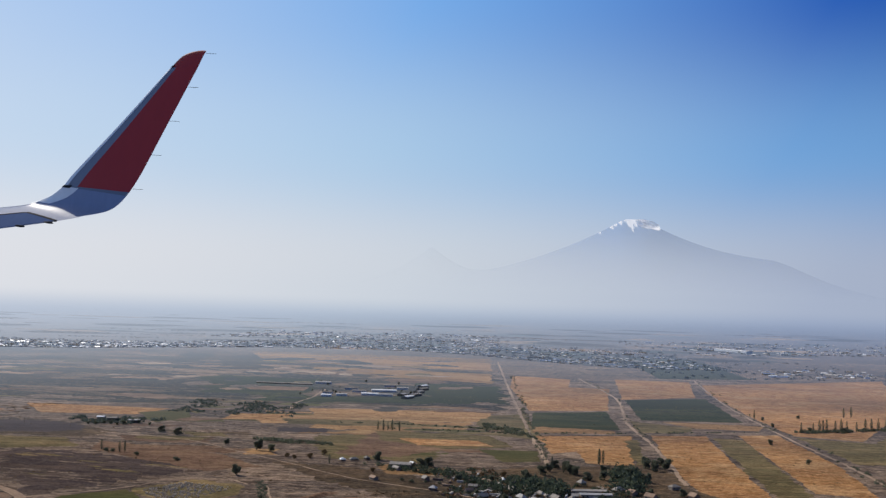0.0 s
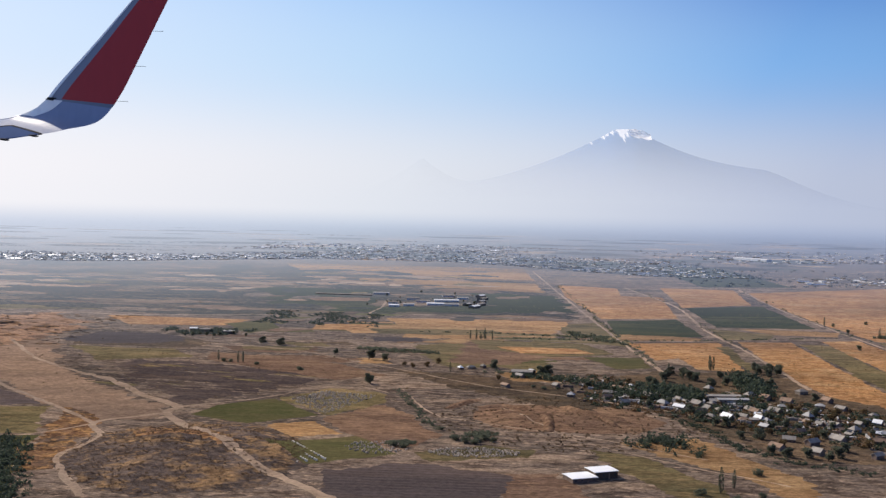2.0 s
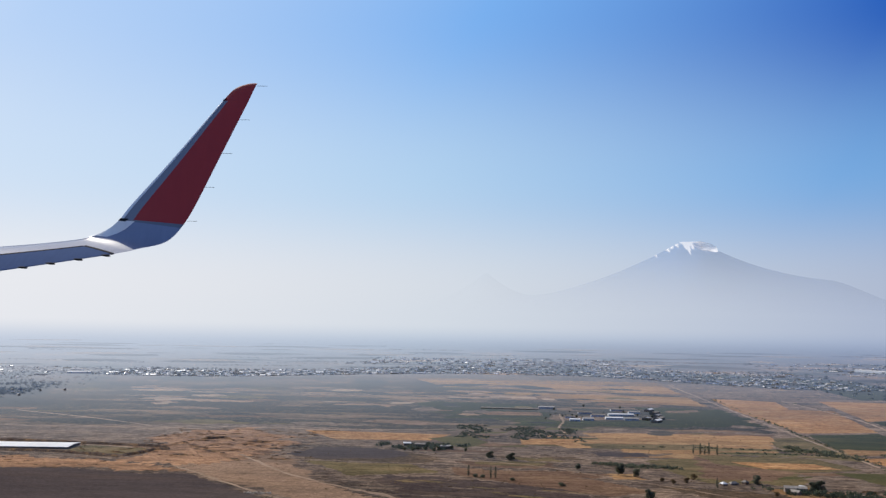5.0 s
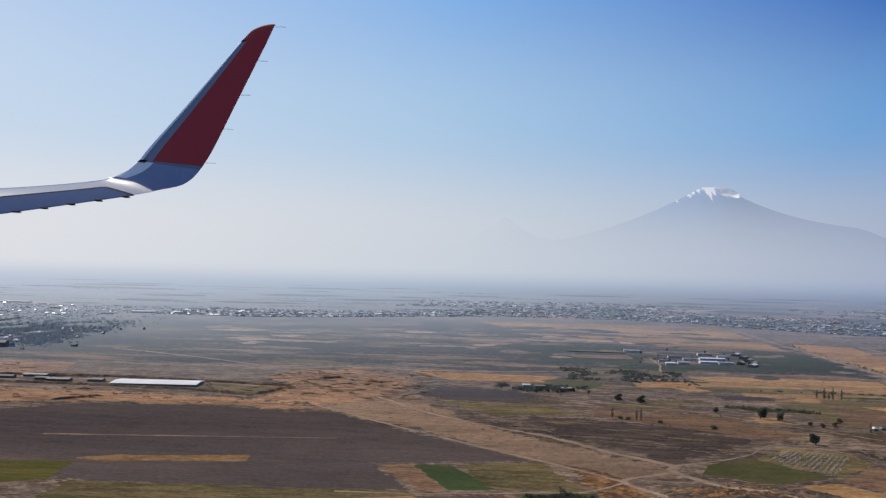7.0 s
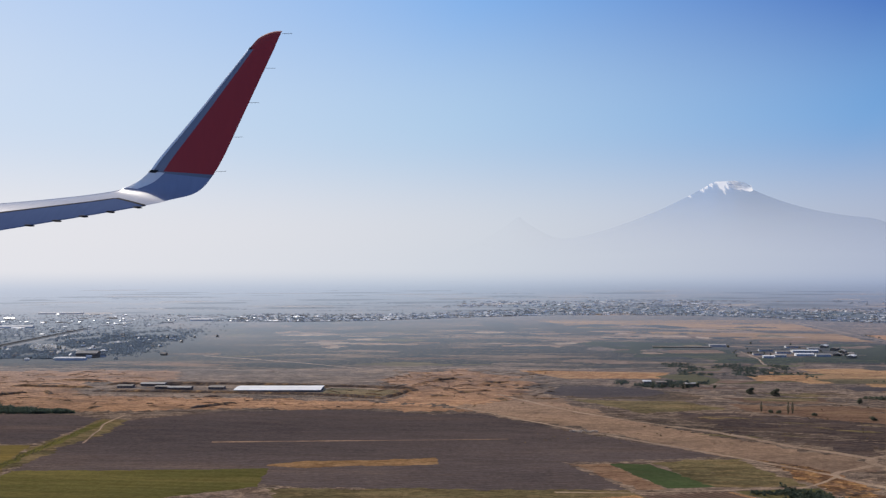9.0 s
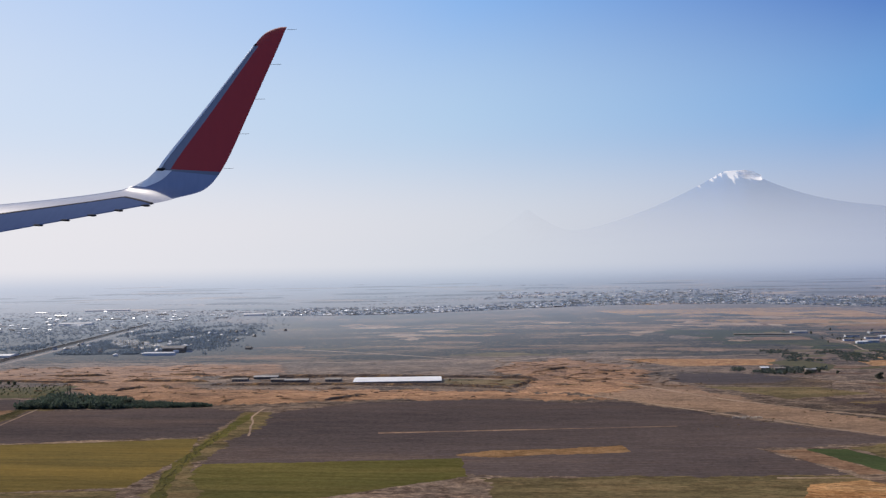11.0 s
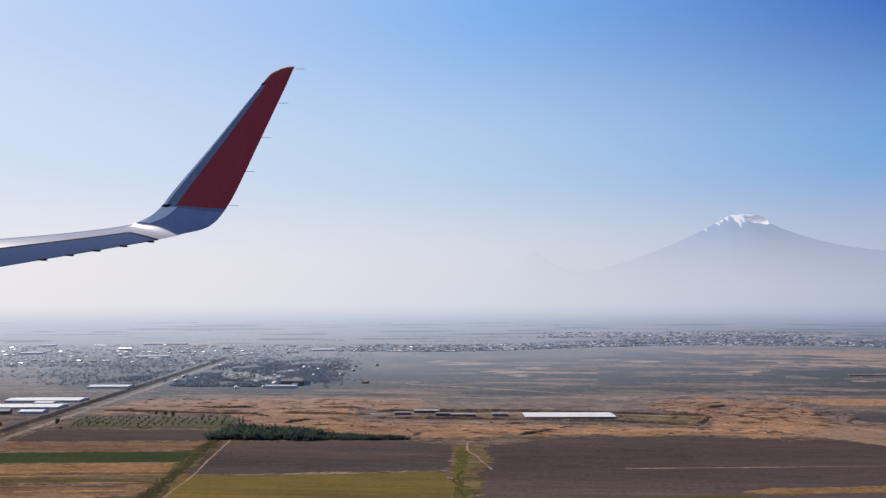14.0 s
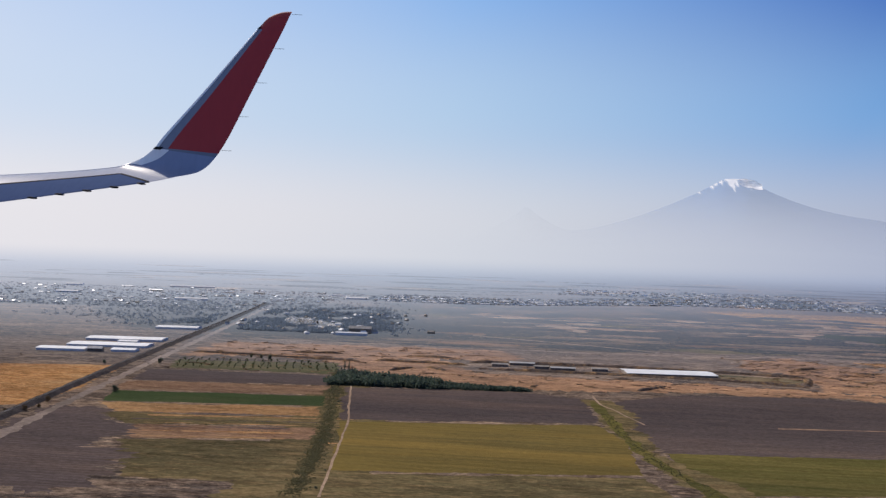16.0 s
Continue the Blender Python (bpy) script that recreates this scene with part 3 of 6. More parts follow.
field([(-10.5, 33.9), (-7.0, 34.9), (-4.3, 33.6), (-5.0, 30.0), (-10.0, 30.0)], PLOUGH, "dark scrubby hollow with burnt grass", 0.32)
field([(-23.9, 56.6), (-20.4, 57.3), (-12.6, 51.1), (-14.7, 48.6), (-17.7, 44.3), (-22.1, 50.0)], DARKSOIL, "dark ploughed field with uneven brown streaks", 1.0)
for k in range(30):
    x, y, w, d = mix_rnd.uniform(-22.5, -13.0), mix_rnd.uniform(46.5, 56.5), mix_rnd.uniform(0.5, 2.2), mix_rnd.uniform(0.08, 0.32)
    field([(x - w, y + 0.3 * w), (x, y - d), (x + w, y - 0.3 * w), (x, y + d)], STEPPE if k % 3 else OLIVE, "dry grass streak in tilled ground", 0.35)
field([(-20.0, 60.5), (-12.0, 57.2), (-9.2, 53.5), (-11.8, 51.4), (-19.6, 57.6)], FALLOW, "brown fallow field by the lane", 0.32)
field([(-30.5, 66.5), (-24.0, 67.5), (-20.5, 64.5), (-22.0, 62.0), (-29.0, 62.5)], GARDEN, "dark tilled strip beyond the dug clay", 0.32)
field([(-29.0, 61.8), (-22.5, 61.4), (-20.8, 58.4), (-25.5, 56.4)], OLIVE, "olive-brown dry pasture with faint tracks", 0.32)
field([(-32.3, 79.1), (-20.7, 78.4), (-22.1, 74.1), (-28.8, 73.4)], STUBBLE, "orange stubble strip before the dark field")
field([(-22.3, 75.3), (-19.6, 78.8), (-17.9, 73.5), (-19.5, 70.1)], GREEN, "green meadow beside the small farmstead")
field([(-42.5, 74.0), (-36.9, 80.5), (-31.8, 73.6), (-31.5, 65.6), (-32.2, 61.0), (-35.6, 58.6), (-40.0, 60.0), (-39.4, 66.0)], DUG, "bare orange clay ground with dug pits", 1.3)
field([(-60.0, 62.0), (-40.5, 59.9), (-34.5, 56.6), (-48.2, 56.4), (-56.0, 54.6), (-64.5, 57.6), (-70.0, 66.0), (-62.0, 68.5)], DUG, "bare reddish clay strip with low banks", 1.0)
field([(-78.0, 75.0), (-58.0, 77.0), (-56.0, 70.0), (-66.0, 66.5), (-78.5, 64.5)], DUG, "bare pinkish clay ground before the village", 1.3)
# fields along the flight
field([(-52.9, 50.5), (-48.8, 53.3), (-38.9, 55.2), (-33.8, 51.7), (-29.8, 47.1), (-30.8, 39.6), (-35.7, 38.2), (-35.4, 40.9), (-42.0, 40.1), (-44.3, 39.1), (-51.9, 38.1), (-52.5, 43.6)], PLOUGH, "wide dark bare soil beside the ditch", 0.5)
field([(-36.7, 55.0), (-34.4, 55.6), (-29.6, 49.8), (-23.9, 43.9), (-30.2, 42.0), (-35.2, 43.2), (-46.0, 44.5), (-52.2, 46.0), (-52.5, 51.6), (-48.2, 55.6), (-40.8, 56.6)], PLOUGH, "wide dark ploughed field with a pale furrow line", 0.32)
field([(-46.0, 45.85), (-32.7, 47.6), (-32.7, 47.42), (-46.0, 45.62)], SAND, "thin pale grass line across ploughed soil", 0.06)
field([(-46.3, 44.0), (-35.2, 42.9), (-30.3, 41.7), (-28.2, 37.3), (-33.0, 36.4), (-41.3, 36.8), (-44.2, 40.0)], PLOUGH, "dark brown tilled strip beside the ploughed field", 0.32)
field([(-42.2, 40.6), (-40.8, 41.7), (-38.5, 41.9), (-35.6, 42.7), (-35.4, 41.3), (-37.7, 40.8), (-40.7, 40.2)], STRAW, "orange straw strip within tilled soil", 0.22)
field([(-51.8, 38.9), (-46.0, 39.4), (-42.0, 40.0), (-41.5, 36.7), (-46.1, 33.5), (-51.0, 32.4)], SPROUT, "yellow-green crop strip along the ditch")
field([(-41.2, 36.6), (-28.4, 37.1), (-26.0, 32.0), (-40.0, 31.0)], OLIVE, "olive-brown field seen below the flight", 0.32)
field([(-30.2, 41.7), (-28.7, 41.9), (-27.0, 37.4), (-28.1, 37.2)], FALLOW, "narrow brown tilled plot", 0.32)
field([(-28.6, 41.9), (-27.0, 42.0), (-25.2, 37.9), (-27.0, 37.5)], LUSH, "small bright green square plot")
field([(-27.0, 42.2), (-25.6, 42.7), (-24.0, 37.9), (-25.2, 37.8)], OLIVE, "small olive-green plot", 0.32)
field([(-25.6, 42.7), (-23.2, 43.4), (-22.0, 38.2), (-24.0, 37.9)], OLIVE, "striped olive-brown kitchen plot", 0.32)
field([(-28.1, 36.4), (-24.9, 37.1), (-20.9, 31.4), (-19.0, 28.5), (-23.4, 28.5), (-24.7, 30.7)], FURROWED, "brown ploughed field with fine furrows", 0.2)
field([(-28.2, 36.3), (-24.8, 30.7), (-23.5, 28.4), (-28.5, 28.2), (-31.0, 33.5), (-30.2, 35.6)], STUBBLE, "small orange stubble corner")
field([(-24.7, 37.2), (-21.6, 38.0), (-21.4, 35.3), (-20.1, 31.6), (-18.6, 28.5), (-19.0, 28.5), (-20.8, 31.5)], GREEN, "dull green orchard ground with bushes")
field([(-21.6, 38.4), (-22.6, 43.2), (-21.4, 42.4), (-20.0, 39.6), (-19.8, 37.9), (-19.9, 34.8), (-19.3, 33.0), (-20.5, 32.7), (-21.3, 35.3)], OCHRE, "rough ground of orange scrub and grass", 0.5, "scrubland", "scrubland")
field([(-18.1, 38.8), (-16.2, 39.2), (-14.1, 35.9), (-15.9, 36.6), (-17.7, 37.0)], OCHRE, "ochre grass on the side of the mound", 0.7, "scrubland", "scrubland")
field([(-31.2, 64.4), (-29.0, 69.1), (-24.1, 68.2), (-22.8, 64.9), (-27.5, 62.8)], PLOUGH, "smooth dark tilled field by the clay ground", 0.5)
# the strips by the railway
field([(-54.2, 52.0), (-52.2, 52.2), (-51.5, 48.4), (-52.2, 44.0), (-51.9, 40.0), (-51.4, 36.5), (-50.2, 33.5), (-49.6, 30.5), (-51.4, 30.5), (-52.2, 35.0), (-53.0, 40.0), (-53.5, 44.0), (-53.6, 49.0)], OLIVE, "rough grass along a winding ditch", 0.4)
field([(-68.0, 57.0), (-65.4, 57.0), (-62.2, 42.0), (-61.0, 29.0), (-65.0, 29.0), (-66.4, 44.0)], OLIVE, "rough grass along a field ditch", 0.4)
field([(-85.5, 56.1), (-79.2, 57.7), (-77.4, 48.2), (-77.4, 42.6), (-82.0, 41.0)], STUBBLE, "orange stubble field beside the railway", 0.3)
field([(-76.6, 57.8), (-77.3, 61.8), (-67.9, 63.6), (-67.0, 57.9)], GREEN, "green orchard ground with rows of small trees", 0.3)
field([(-77.2, 56.5), (-67.3, 57.2), (-66.6, 53.1), (-76.4, 51.8)], PLOUGH, "dark ploughed strip by the railway", 0.3)
field([(-76.5, 51.5), (-66.6, 52.8), (-66.1, 49.6), (-75.6, 48.3)], FALLOW, "beige fallow strip by the railway", 0.3)
field([(-75.7, 48.1), (-66.0, 49.2), (-65.5, 46.1), (-74.9, 44.8)], LUSH, "bright green crop strip")
field([(-75.0, 44.5), (-65.6, 45.8), (-65.1, 43.3), (-73.5, 42.3)], STRAW, "orange-brown stubble strip", 0.3)
field([(-74.4, 42.0), (-65.0, 43.0), (-64.8, 41.0), (-71.6, 39.7)], OLIVE, "dull olive strip of dry grass", 0.3)
field([(-71.5, 39.5), (-64.6, 40.6), (-64.4, 38.2), (-70.6, 36.9)], FALLOW, "reddish brown tilled strip with fine rows", 0.3)
for k in range(9):
    y = 36.6 + 0.82 * k + mix_rnd.uniform(-0.2, 0.2)
    x, w, d = mix_rnd.uniform(-70.6, -69.4) - 0.35 * k, mix_rnd.uniform(2.2, 4.2), mix_rnd.uniform(0.06, 0.22)
    field([(x, y), (x + 2 * w, y + 0.3 * w), (x + 2 * w, y + 0.3 * w + d), (x, y + d)], mix_rnd.choice((PLOUGH, STRAW, STUBBLE, OLIVE)), "thin tilled band across a strip field", 0.14)
field([(-71.0, 36.5), (-64.3, 37.9), (-63.6, 31.3), (-68.5, 31.0)], OLIVE, "olive-brown grass field", 0.3)
field([(-76.2, 43.0), (-74.2, 43.6), (-72.6, 40.0), (-71.3, 37.0), (-69.0, 31.5), (-69.5, 28.5), (-75.0, 28.5)], PLOUGH, "dark scrubby field corner by the railway", 1.0)
field([(-65.6, 52.6), (-60.7, 53.4), (-56.5, 53.6), (-53.9, 52.4), (-53.4, 46.9), (-53.7, 44.8), (-60.0, 43.5), (-64.2, 42.8)], PLOUGH, "dark ploughed field below a tree belt", 0.3)
field([(-64.1, 42.4), (-60.0, 43.1), (-53.7, 44.4), (-52.9, 40.6), (-53.0, 34.8), (-59.3, 33.7), (-62.8, 33.3)], YELLOW, "yellow-green crop field with soft streaks")
field([(-62.6, 32.9), (-53.0, 34.4), (-52.0, 30.0), (-62.5, 29.0)], OLIVE, "olive-brown crop field below the flight")
field([(-44.6, 66.6), (-39.2, 65.8), (-40.2, 62.4), (-44.8, 63.6)], OLIVE, "dull green grass in the walled yard", 0.32)
GRASS = [(-80.0, 79.0), (-58.0, 78.5), (-44.0, 80.5), (-36.0, 82.5), (-22.0, 80.5), (-13.0, 85.0), (5.8, 86.0), (6.6, 128.0), (-14.0, 142.0), (-40.0, 158.0), (-64.0, 148.0), (-80.0, 120.0)]
for k in range(120):  # uneven dry and dark patches on the grassland
    y = mix_rnd.uniform(82, 150)
    x = mix_rnd.uniform(-78, 5)
    w, d = mix_rnd.uniform(0.8, 4.5), mix_rnd.uniform(0.4, 2.6) * (y / 100) ** 1.6
    mat, words = mix_rnd.choice(((SAND, "long dry tan patch on the plain"), (FALLOW, "brownish dry patch on the plain"), (YARDS, "dark green-grey patch on the plain"), (YARDS, "dark green-grey patch on the plain"), (OLIVE, "dull olive patch on the plain"), (STEPPE, "bare brown patch on the plain")))
    lean = mix_rnd.uniform(-0.6, 0.6) * w
    field([(x - w, y - 0.2 * d), (x - 0.4 * w + lean, y - d), (x + 0.5 * w + lean, y - 0.8 * d), (x + w, y + 0.1 * d), (x + 0.5 * w - lean, y + d), (x - 0.3 * w - lean, y + 0.8 * d)], mat, words, 0.8)
for cx, cy, rx, ry, n in ((-53.0, 113.0, 7.0, 15.0, 16), (-12.0, 128.0, 13.0, 14.0, 26), (-30.0, 118.0, 10.0, 12.0, 10)):  # ragged dry stretches
    for k in range(n):
        a, q = mix_rnd.uniform(0, 6.283), mix_rnd.random() ** 0.5
        x, y, w, d = cx + rx * q * math.cos(a), cy + ry * q * math.sin(a), mix_rnd.uniform(0.8, 4.0), mix_rnd.uniform(0.4, 2.4)
        lean = mix_rnd.uniform(-0.5, 0.5) * w
        field([(x - w, y - 0.2 * d), (x - 0.3 * w + lean, y - d), (x + 0.6 * w + lean, y - 0.7 * d), (x + w, y + 0.2 * d), (x - lean, y + d)], SAND if k % 3 else TRACK, "ragged dry tan stretch on the plain", 0.9)
# faint far fields behind the towns
far_rnd = random.Random(17)
for k in range(190):
    y = 165 + 230 * far_rnd.random() ** 1.1
    x = far_rnd.uniform(-0.66, 0.5) * y - 28
    w, d = far_rnd.uniform(0.01, 0.055) * y, far_rnd.uniform(0.010, 0.036) * y
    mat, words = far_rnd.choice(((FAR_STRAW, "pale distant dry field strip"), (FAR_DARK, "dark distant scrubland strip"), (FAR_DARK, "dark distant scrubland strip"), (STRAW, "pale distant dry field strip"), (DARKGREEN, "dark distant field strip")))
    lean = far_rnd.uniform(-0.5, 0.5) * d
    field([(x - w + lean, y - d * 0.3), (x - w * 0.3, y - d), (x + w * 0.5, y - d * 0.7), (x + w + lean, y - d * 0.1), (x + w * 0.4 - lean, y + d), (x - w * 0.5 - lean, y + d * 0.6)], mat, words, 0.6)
# tracks, lanes and the railway
DUSTY = "pale dusty dirt track over dry ground"
ribbon("track", [(-25.2, 52.3), (-22.6, 49.9), (-20.0, 46.2), (-17.9, 43.9), (-18.0, 42.4), (-15.2, 37.6), (-13.2, 34.4), (-11.2, 32.0), (-9, 29)], 0.7, TRACK, DUSTY)
ribbon("track", [(-18.2, 42.4), (-20.3, 40.3), (-19.3, 37.8), (-19.7, 35.0), (-19.2, 33.2), (-17.4, 30.2)], 0.42, TRACK, DUSTY)
ribbon("track", [(-36.0, 58.5), (-34.0, 56.1), (-29.4, 50.4), (-24.5, 45.0), (-22.0, 42.2), (-20.3, 40.2)], 0.38, TRACK, DUSTY)
ribbon("track", [(-33.5, 64.0), (-29.0, 56.6), (-25.2, 52.3)], 0.35, TRACK, DUSTY)
ribbon("track", [(-17.9, 43.9), (-14.4, 46.6), (-12.2, 50.2), (-10.4, 50.0), (-9.0, 48.4)], 0.15, TRACK, DUSTY)
ribbon("track", [(-60.7, 90.5), (-51.8, 85.2), (-41.7, 78.4), (-37.2, 81.2), (-30.0, 79.9), (-15.0, 84.0)], 0.5, TRACK, "pale straight dirt lane on the plain")
ribbon("track", [(8.9, 154.2), (7.2, 98.9), (6.5, 70.6), (6.3, 56.5)], 0.39, TRACK, "pale field road leading to the village")
ribbon("track", [(17.2, 124.0), (17.4, 98.9), (14.8, 79.0), (14.2, 66.0), (12.9, 52.0)], 0.39, TRACK, "pale field road between crops")
ribbon("track", [(32.0, 126.0), (27.6, 98.0), (25.4, 75.6), (24.6, 60.4), (23.6, 50.0)], 0.32, TRACK, "pale field road between dry fields")
ribbon("track", [(-3.4, 70.2), (3.4, 70.1), (13.2, 71.5), (15.6, 72.3), (24.5, 75.4)], 0.21, TRACK, "thin lane crossing the fields")
ribbon("track", [(-11.8, 80.4), (-12.0, 86.0), (-11.3, 91.0), (-11.1, 98.8)], 0.32, TRACK, "pale lane to the farm compound")
ribbon("track", [(-21.5, 64.6), (-15.6, 62.4), (-11.5, 58.5), (-8.0, 55.0), (-4.4, 51.2), (0.8, 47.8), (6.2, 43.6)], 0.21, TRACK, "narrow lane leading to the village")
ribbon("track", [(-8.0, 48.2), (-7.2, 44.8), (-6.4, 43.1), (-3.9, 41.4), (-0.6, 39.6), (3.2, 36.4)], 0.17, TRACK, DUSTY)
ribbon("track", [(-3.8, 45.3), (-1.2, 39.4), (1.6, 36.0), (5.0, 33.0)], 0.14, TRACK, DUSTY)
ribbon("road", [(-73.6, 28.0), (-75.1, 37.0), (-77.6, 54.5), (-83.0, 94.8), (-88.0, 130.0)], 0.75, GRAVEL, "pale gravel road along the railway", "road", wob=0.02)
ribbon("track", [(-31.0, 36.6), (-27.9, 36.8), (-24.5, 37.5), (-22.0, 38.2), (-20.3, 40.2)], 0.2, TRACK, DUSTY)
ribbon("track", [(-24.9, 37.1), (-22.8, 34.0), (-20.9, 31.4), (-19.0, 28.4)], 0.3, STRAW, "pale grassy strip beside a furrowed field")
ribbon("road", [(8.2, 51.0), (8.8, 49.3), (9.1, 48.2), (9.4, 45.2), (9.8, 43.1), (10.1, 41.5), (10.2, 39.3), (11.0, 36.0)], 0.4, GRAVEL, "pale grey village street between houses", "road", wob=0.05)
ribbon("ditch", [(-67.0, 58.0), (-66.3, 53.8), (-65.3, 47.0), (-64.6, 42.5), (-64.1, 38.6), (-63.8, 35.7), (-63.6, 33.7), (-63.3, 29.8)], 0.95, OLIVE, "dark weedy ditch between two fields", "ditch")
ribbon("track", [(-66.2, 58.0), (-65.5, 53.8), (-64.5, 47.0), (-63.8, 42.5), (-63.4, 38.6), (-63.1, 35.7), (-62.9, 33.7), (-62.5, 29.8)], 0.13, TRACK, DUSTY, wob=0.04)
ribbon("ditch", [(-53.4, 51.6), (-53.1, 48.0), (-52.95, 44.5), (-52.75, 41.0), (-52.4, 37.6), (-51.7, 34.6), (-50.8, 31.0)], 0.75, SPROUT, "winding grassy ditch with a green bank", "ditch")
ribbon("track", [(-53.2, 53.4), (-53.0, 50.6), (-52.2, 47.6), (-51.7, 45.0)], 0.16, TRACK, DUSTY)
ribbon("railway_bank", [(-75.0, 28.0), (-76.4, 37.0), (-78.9, 54.5), (-84.2, 94.8), (-89.0, 130.0)], 0.42, BALLAST, "dark raised railway bank of ballast", "railway", wob=0.02, raised=0.12)

# ---- the ground, one sheet to the horizon, with plots and lanes let into it edge to edge ----
WEST, EAST, NEAR, FAR = -260.0, 200.0, 26.0, 520.0
flat_v, flat_f = [], []


def outline(pts):
    flat_f.append(list(range(len(flat_v), len(flat_v) + len(pts))))
    flat_v.extend(Vector((min(EAST, max(WEST, x)), min(FAR, max(NEAR, y)))) for x, y in pts)


outline([(WEST, NEAR), (EAST, NEAR), (EAST, FAR), (WEST, FAR)])
outline([(p.x, p.y) for p in ragged(GRASS, 0.4, 1.6)])
for plot in PLOTS:
    outline(plot[0])
for cx, cy, rx, ry in ((-15.6, 35.6, 5.6, 6.0), (-35.5, 69.0, 7.6, 8.6), (-1.0, 43.5, 4.6, 3.3)):  # finer where the ground is uneven
    for x in np.arange(cx - rx, cx + rx, 0.28):
        for y in np.arange(cy - ry, cy + ry, 0.28):
            if math.hypot((x - cx) / rx, (y - cy) / ry) < 1 and y > NEAR + 0.1:
                flat_v.append(Vector((x + 0.09 * math.sin(y * 37), y + 0.09 * math.sin(x * 41))))
flat_e = [(a, b) for f in flat_f for a, b in zip(f, f[1:] + f[:1])]
cut = geometry.delaunay_2d_cdt(flat_v, flat_e, [], 0, 1e-4, False)
cut_v = [(p.x, p.y, relief(p.x, p.y)) for p in cut[0]]
pieces = collections.defaultdict(list)
cut_p = np.array([(p.x, p.y) for p in cut[0]])
mid = cut_p[np.array([tuple(t) for t in cut[2]])].mean(axis=1)
owner = np.zeros(len(mid), int)
for k, f in enumerate(flat_f[1:]):
    X, Y = mid[:, 0], mid[:, 1]
    ring = [flat_v[i] for i in f]
    box = (X > min(p.x for p in ring)) & (X < max(p.x for p in ring)) & (Y > min(p.y for p in ring)) & (Y < max(p.y for p in ring))
    X, Y, hit = X[box], Y[box], np.zeros(int(box.sum()), bool)
    for a, b in zip(ring, ring[1:] + ring[:1]):
        if a.y != b.y:
            hit ^= ((a.y > Y) != (b.y > Y)) & (X < (b.x - a.x) * (Y - a.y) / (b.y - a.y) + a.x)
    owner[np.flatnonzero(box)[hit]] = k + 1
for tri, k in zip(cut[2], owner.tolist()):
    pieces[k].append(tuple(tri))
for k, (pts, mat, label, name, category) in enumerate(PLOTS):
    tris = pieces.get(k + 2)
    if tris:
        used = sorted({i for t in tris for i in t})
        at = {i: n for n, i in enumerate(used)}
        me = mesh_from(name, [cut_v[i] for i in used], [tuple(at[i] for i in t) for t in tris], mat, smooth=True)
        tagged(new(name, me), label, category, kind="structure")
n = len(cut_v)
edge_x, edge_y = (-6000, -1200, WEST, EAST, 1200, 6000), (-3000, -400, NEAR, FAR, 900, 1800, 6000)
out_v = [(x, y, 0.0) for y in edge_y for x in edge_x]
out_f = [(n + j * 6 + i, n + j * 6 + i + 1, n + j * 6 + i + 7, n + j * 6 + i + 6) for j in range(6) for i in range(5) if (i, j) != (2, 2)]
me = mesh_from("ground", cut_v + out_v, pieces[0] + pieces[1] + out_f, [STEPPE, GRASSLAND], [0] * len(pieces[0]) + [1] * len(pieces[1]) + [0] * len(out_f), smooth=True)
tagged(new("ground", me), "dry brown steppe and grassland plain with pale streaks", "ground", kind="structure")

# ---- the mountains, far behind the plain ----
m_rock, rn, rl, rb = material("haze_blue_rock")
geo = rn.new("ShaderNodeNewGeometry")
sep = rn.new("ShaderNodeSeparateXYZ")
rl.new(geo.outputs["Position"], sep.inputs[0])
snowy = rn.new("ShaderNodeTexNoise")
snowy.inputs["Scale"].default_value, snowy.inputs["Detail"].default_value = 0.075, 4
gully = rn.new("ShaderNodeMapping")  # snow lies in gullies that run down the slope
gully.inputs["Scale"].default_value, gully.inputs["Rotation"].default_value = (1.5, 0.12, 0.16), (0, radians(32), 0)
rl.new(geo.outputs["Position"], gully.inputs["Vector"])
rl.new(gully.outputs[0], snowy.inputs["Vector"])
line = value(rn, rl, "ADD", sep.outputs["Z"], value(rn, rl, "MULTIPLY", snowy.outputs[0], 105))
snow = rn.new("ShaderNodeMapRange")
snow.inputs[1].default_value, snow.inputs[2].default_value = 252, 263
rl.new(line, snow.inputs[0])
# blue haze put into the rock colour; snow stays white
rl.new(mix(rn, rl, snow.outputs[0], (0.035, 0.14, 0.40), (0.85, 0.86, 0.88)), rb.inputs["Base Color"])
rb.inputs["Roughness"].default_value = 0.95
# haze as transparency: rock thins out towards the foot and the small cone
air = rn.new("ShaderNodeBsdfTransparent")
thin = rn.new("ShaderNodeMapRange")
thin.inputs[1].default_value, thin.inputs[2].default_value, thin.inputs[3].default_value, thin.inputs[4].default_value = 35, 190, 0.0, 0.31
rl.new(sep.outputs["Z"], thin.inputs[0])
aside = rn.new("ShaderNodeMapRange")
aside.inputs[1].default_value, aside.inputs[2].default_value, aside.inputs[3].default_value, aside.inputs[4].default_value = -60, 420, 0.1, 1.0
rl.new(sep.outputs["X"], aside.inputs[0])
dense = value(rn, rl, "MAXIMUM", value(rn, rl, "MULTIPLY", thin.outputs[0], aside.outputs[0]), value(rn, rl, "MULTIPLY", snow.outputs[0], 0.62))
back = rn.new("ShaderNodeBsdfDiffuse")  # brightens the snow: one fixed upward normal makes every slope catch the sun
back.inputs[0].default_value = (0.9, 0.9, 0.92, 1)
level = rn.new("ShaderNodeCombineXYZ")
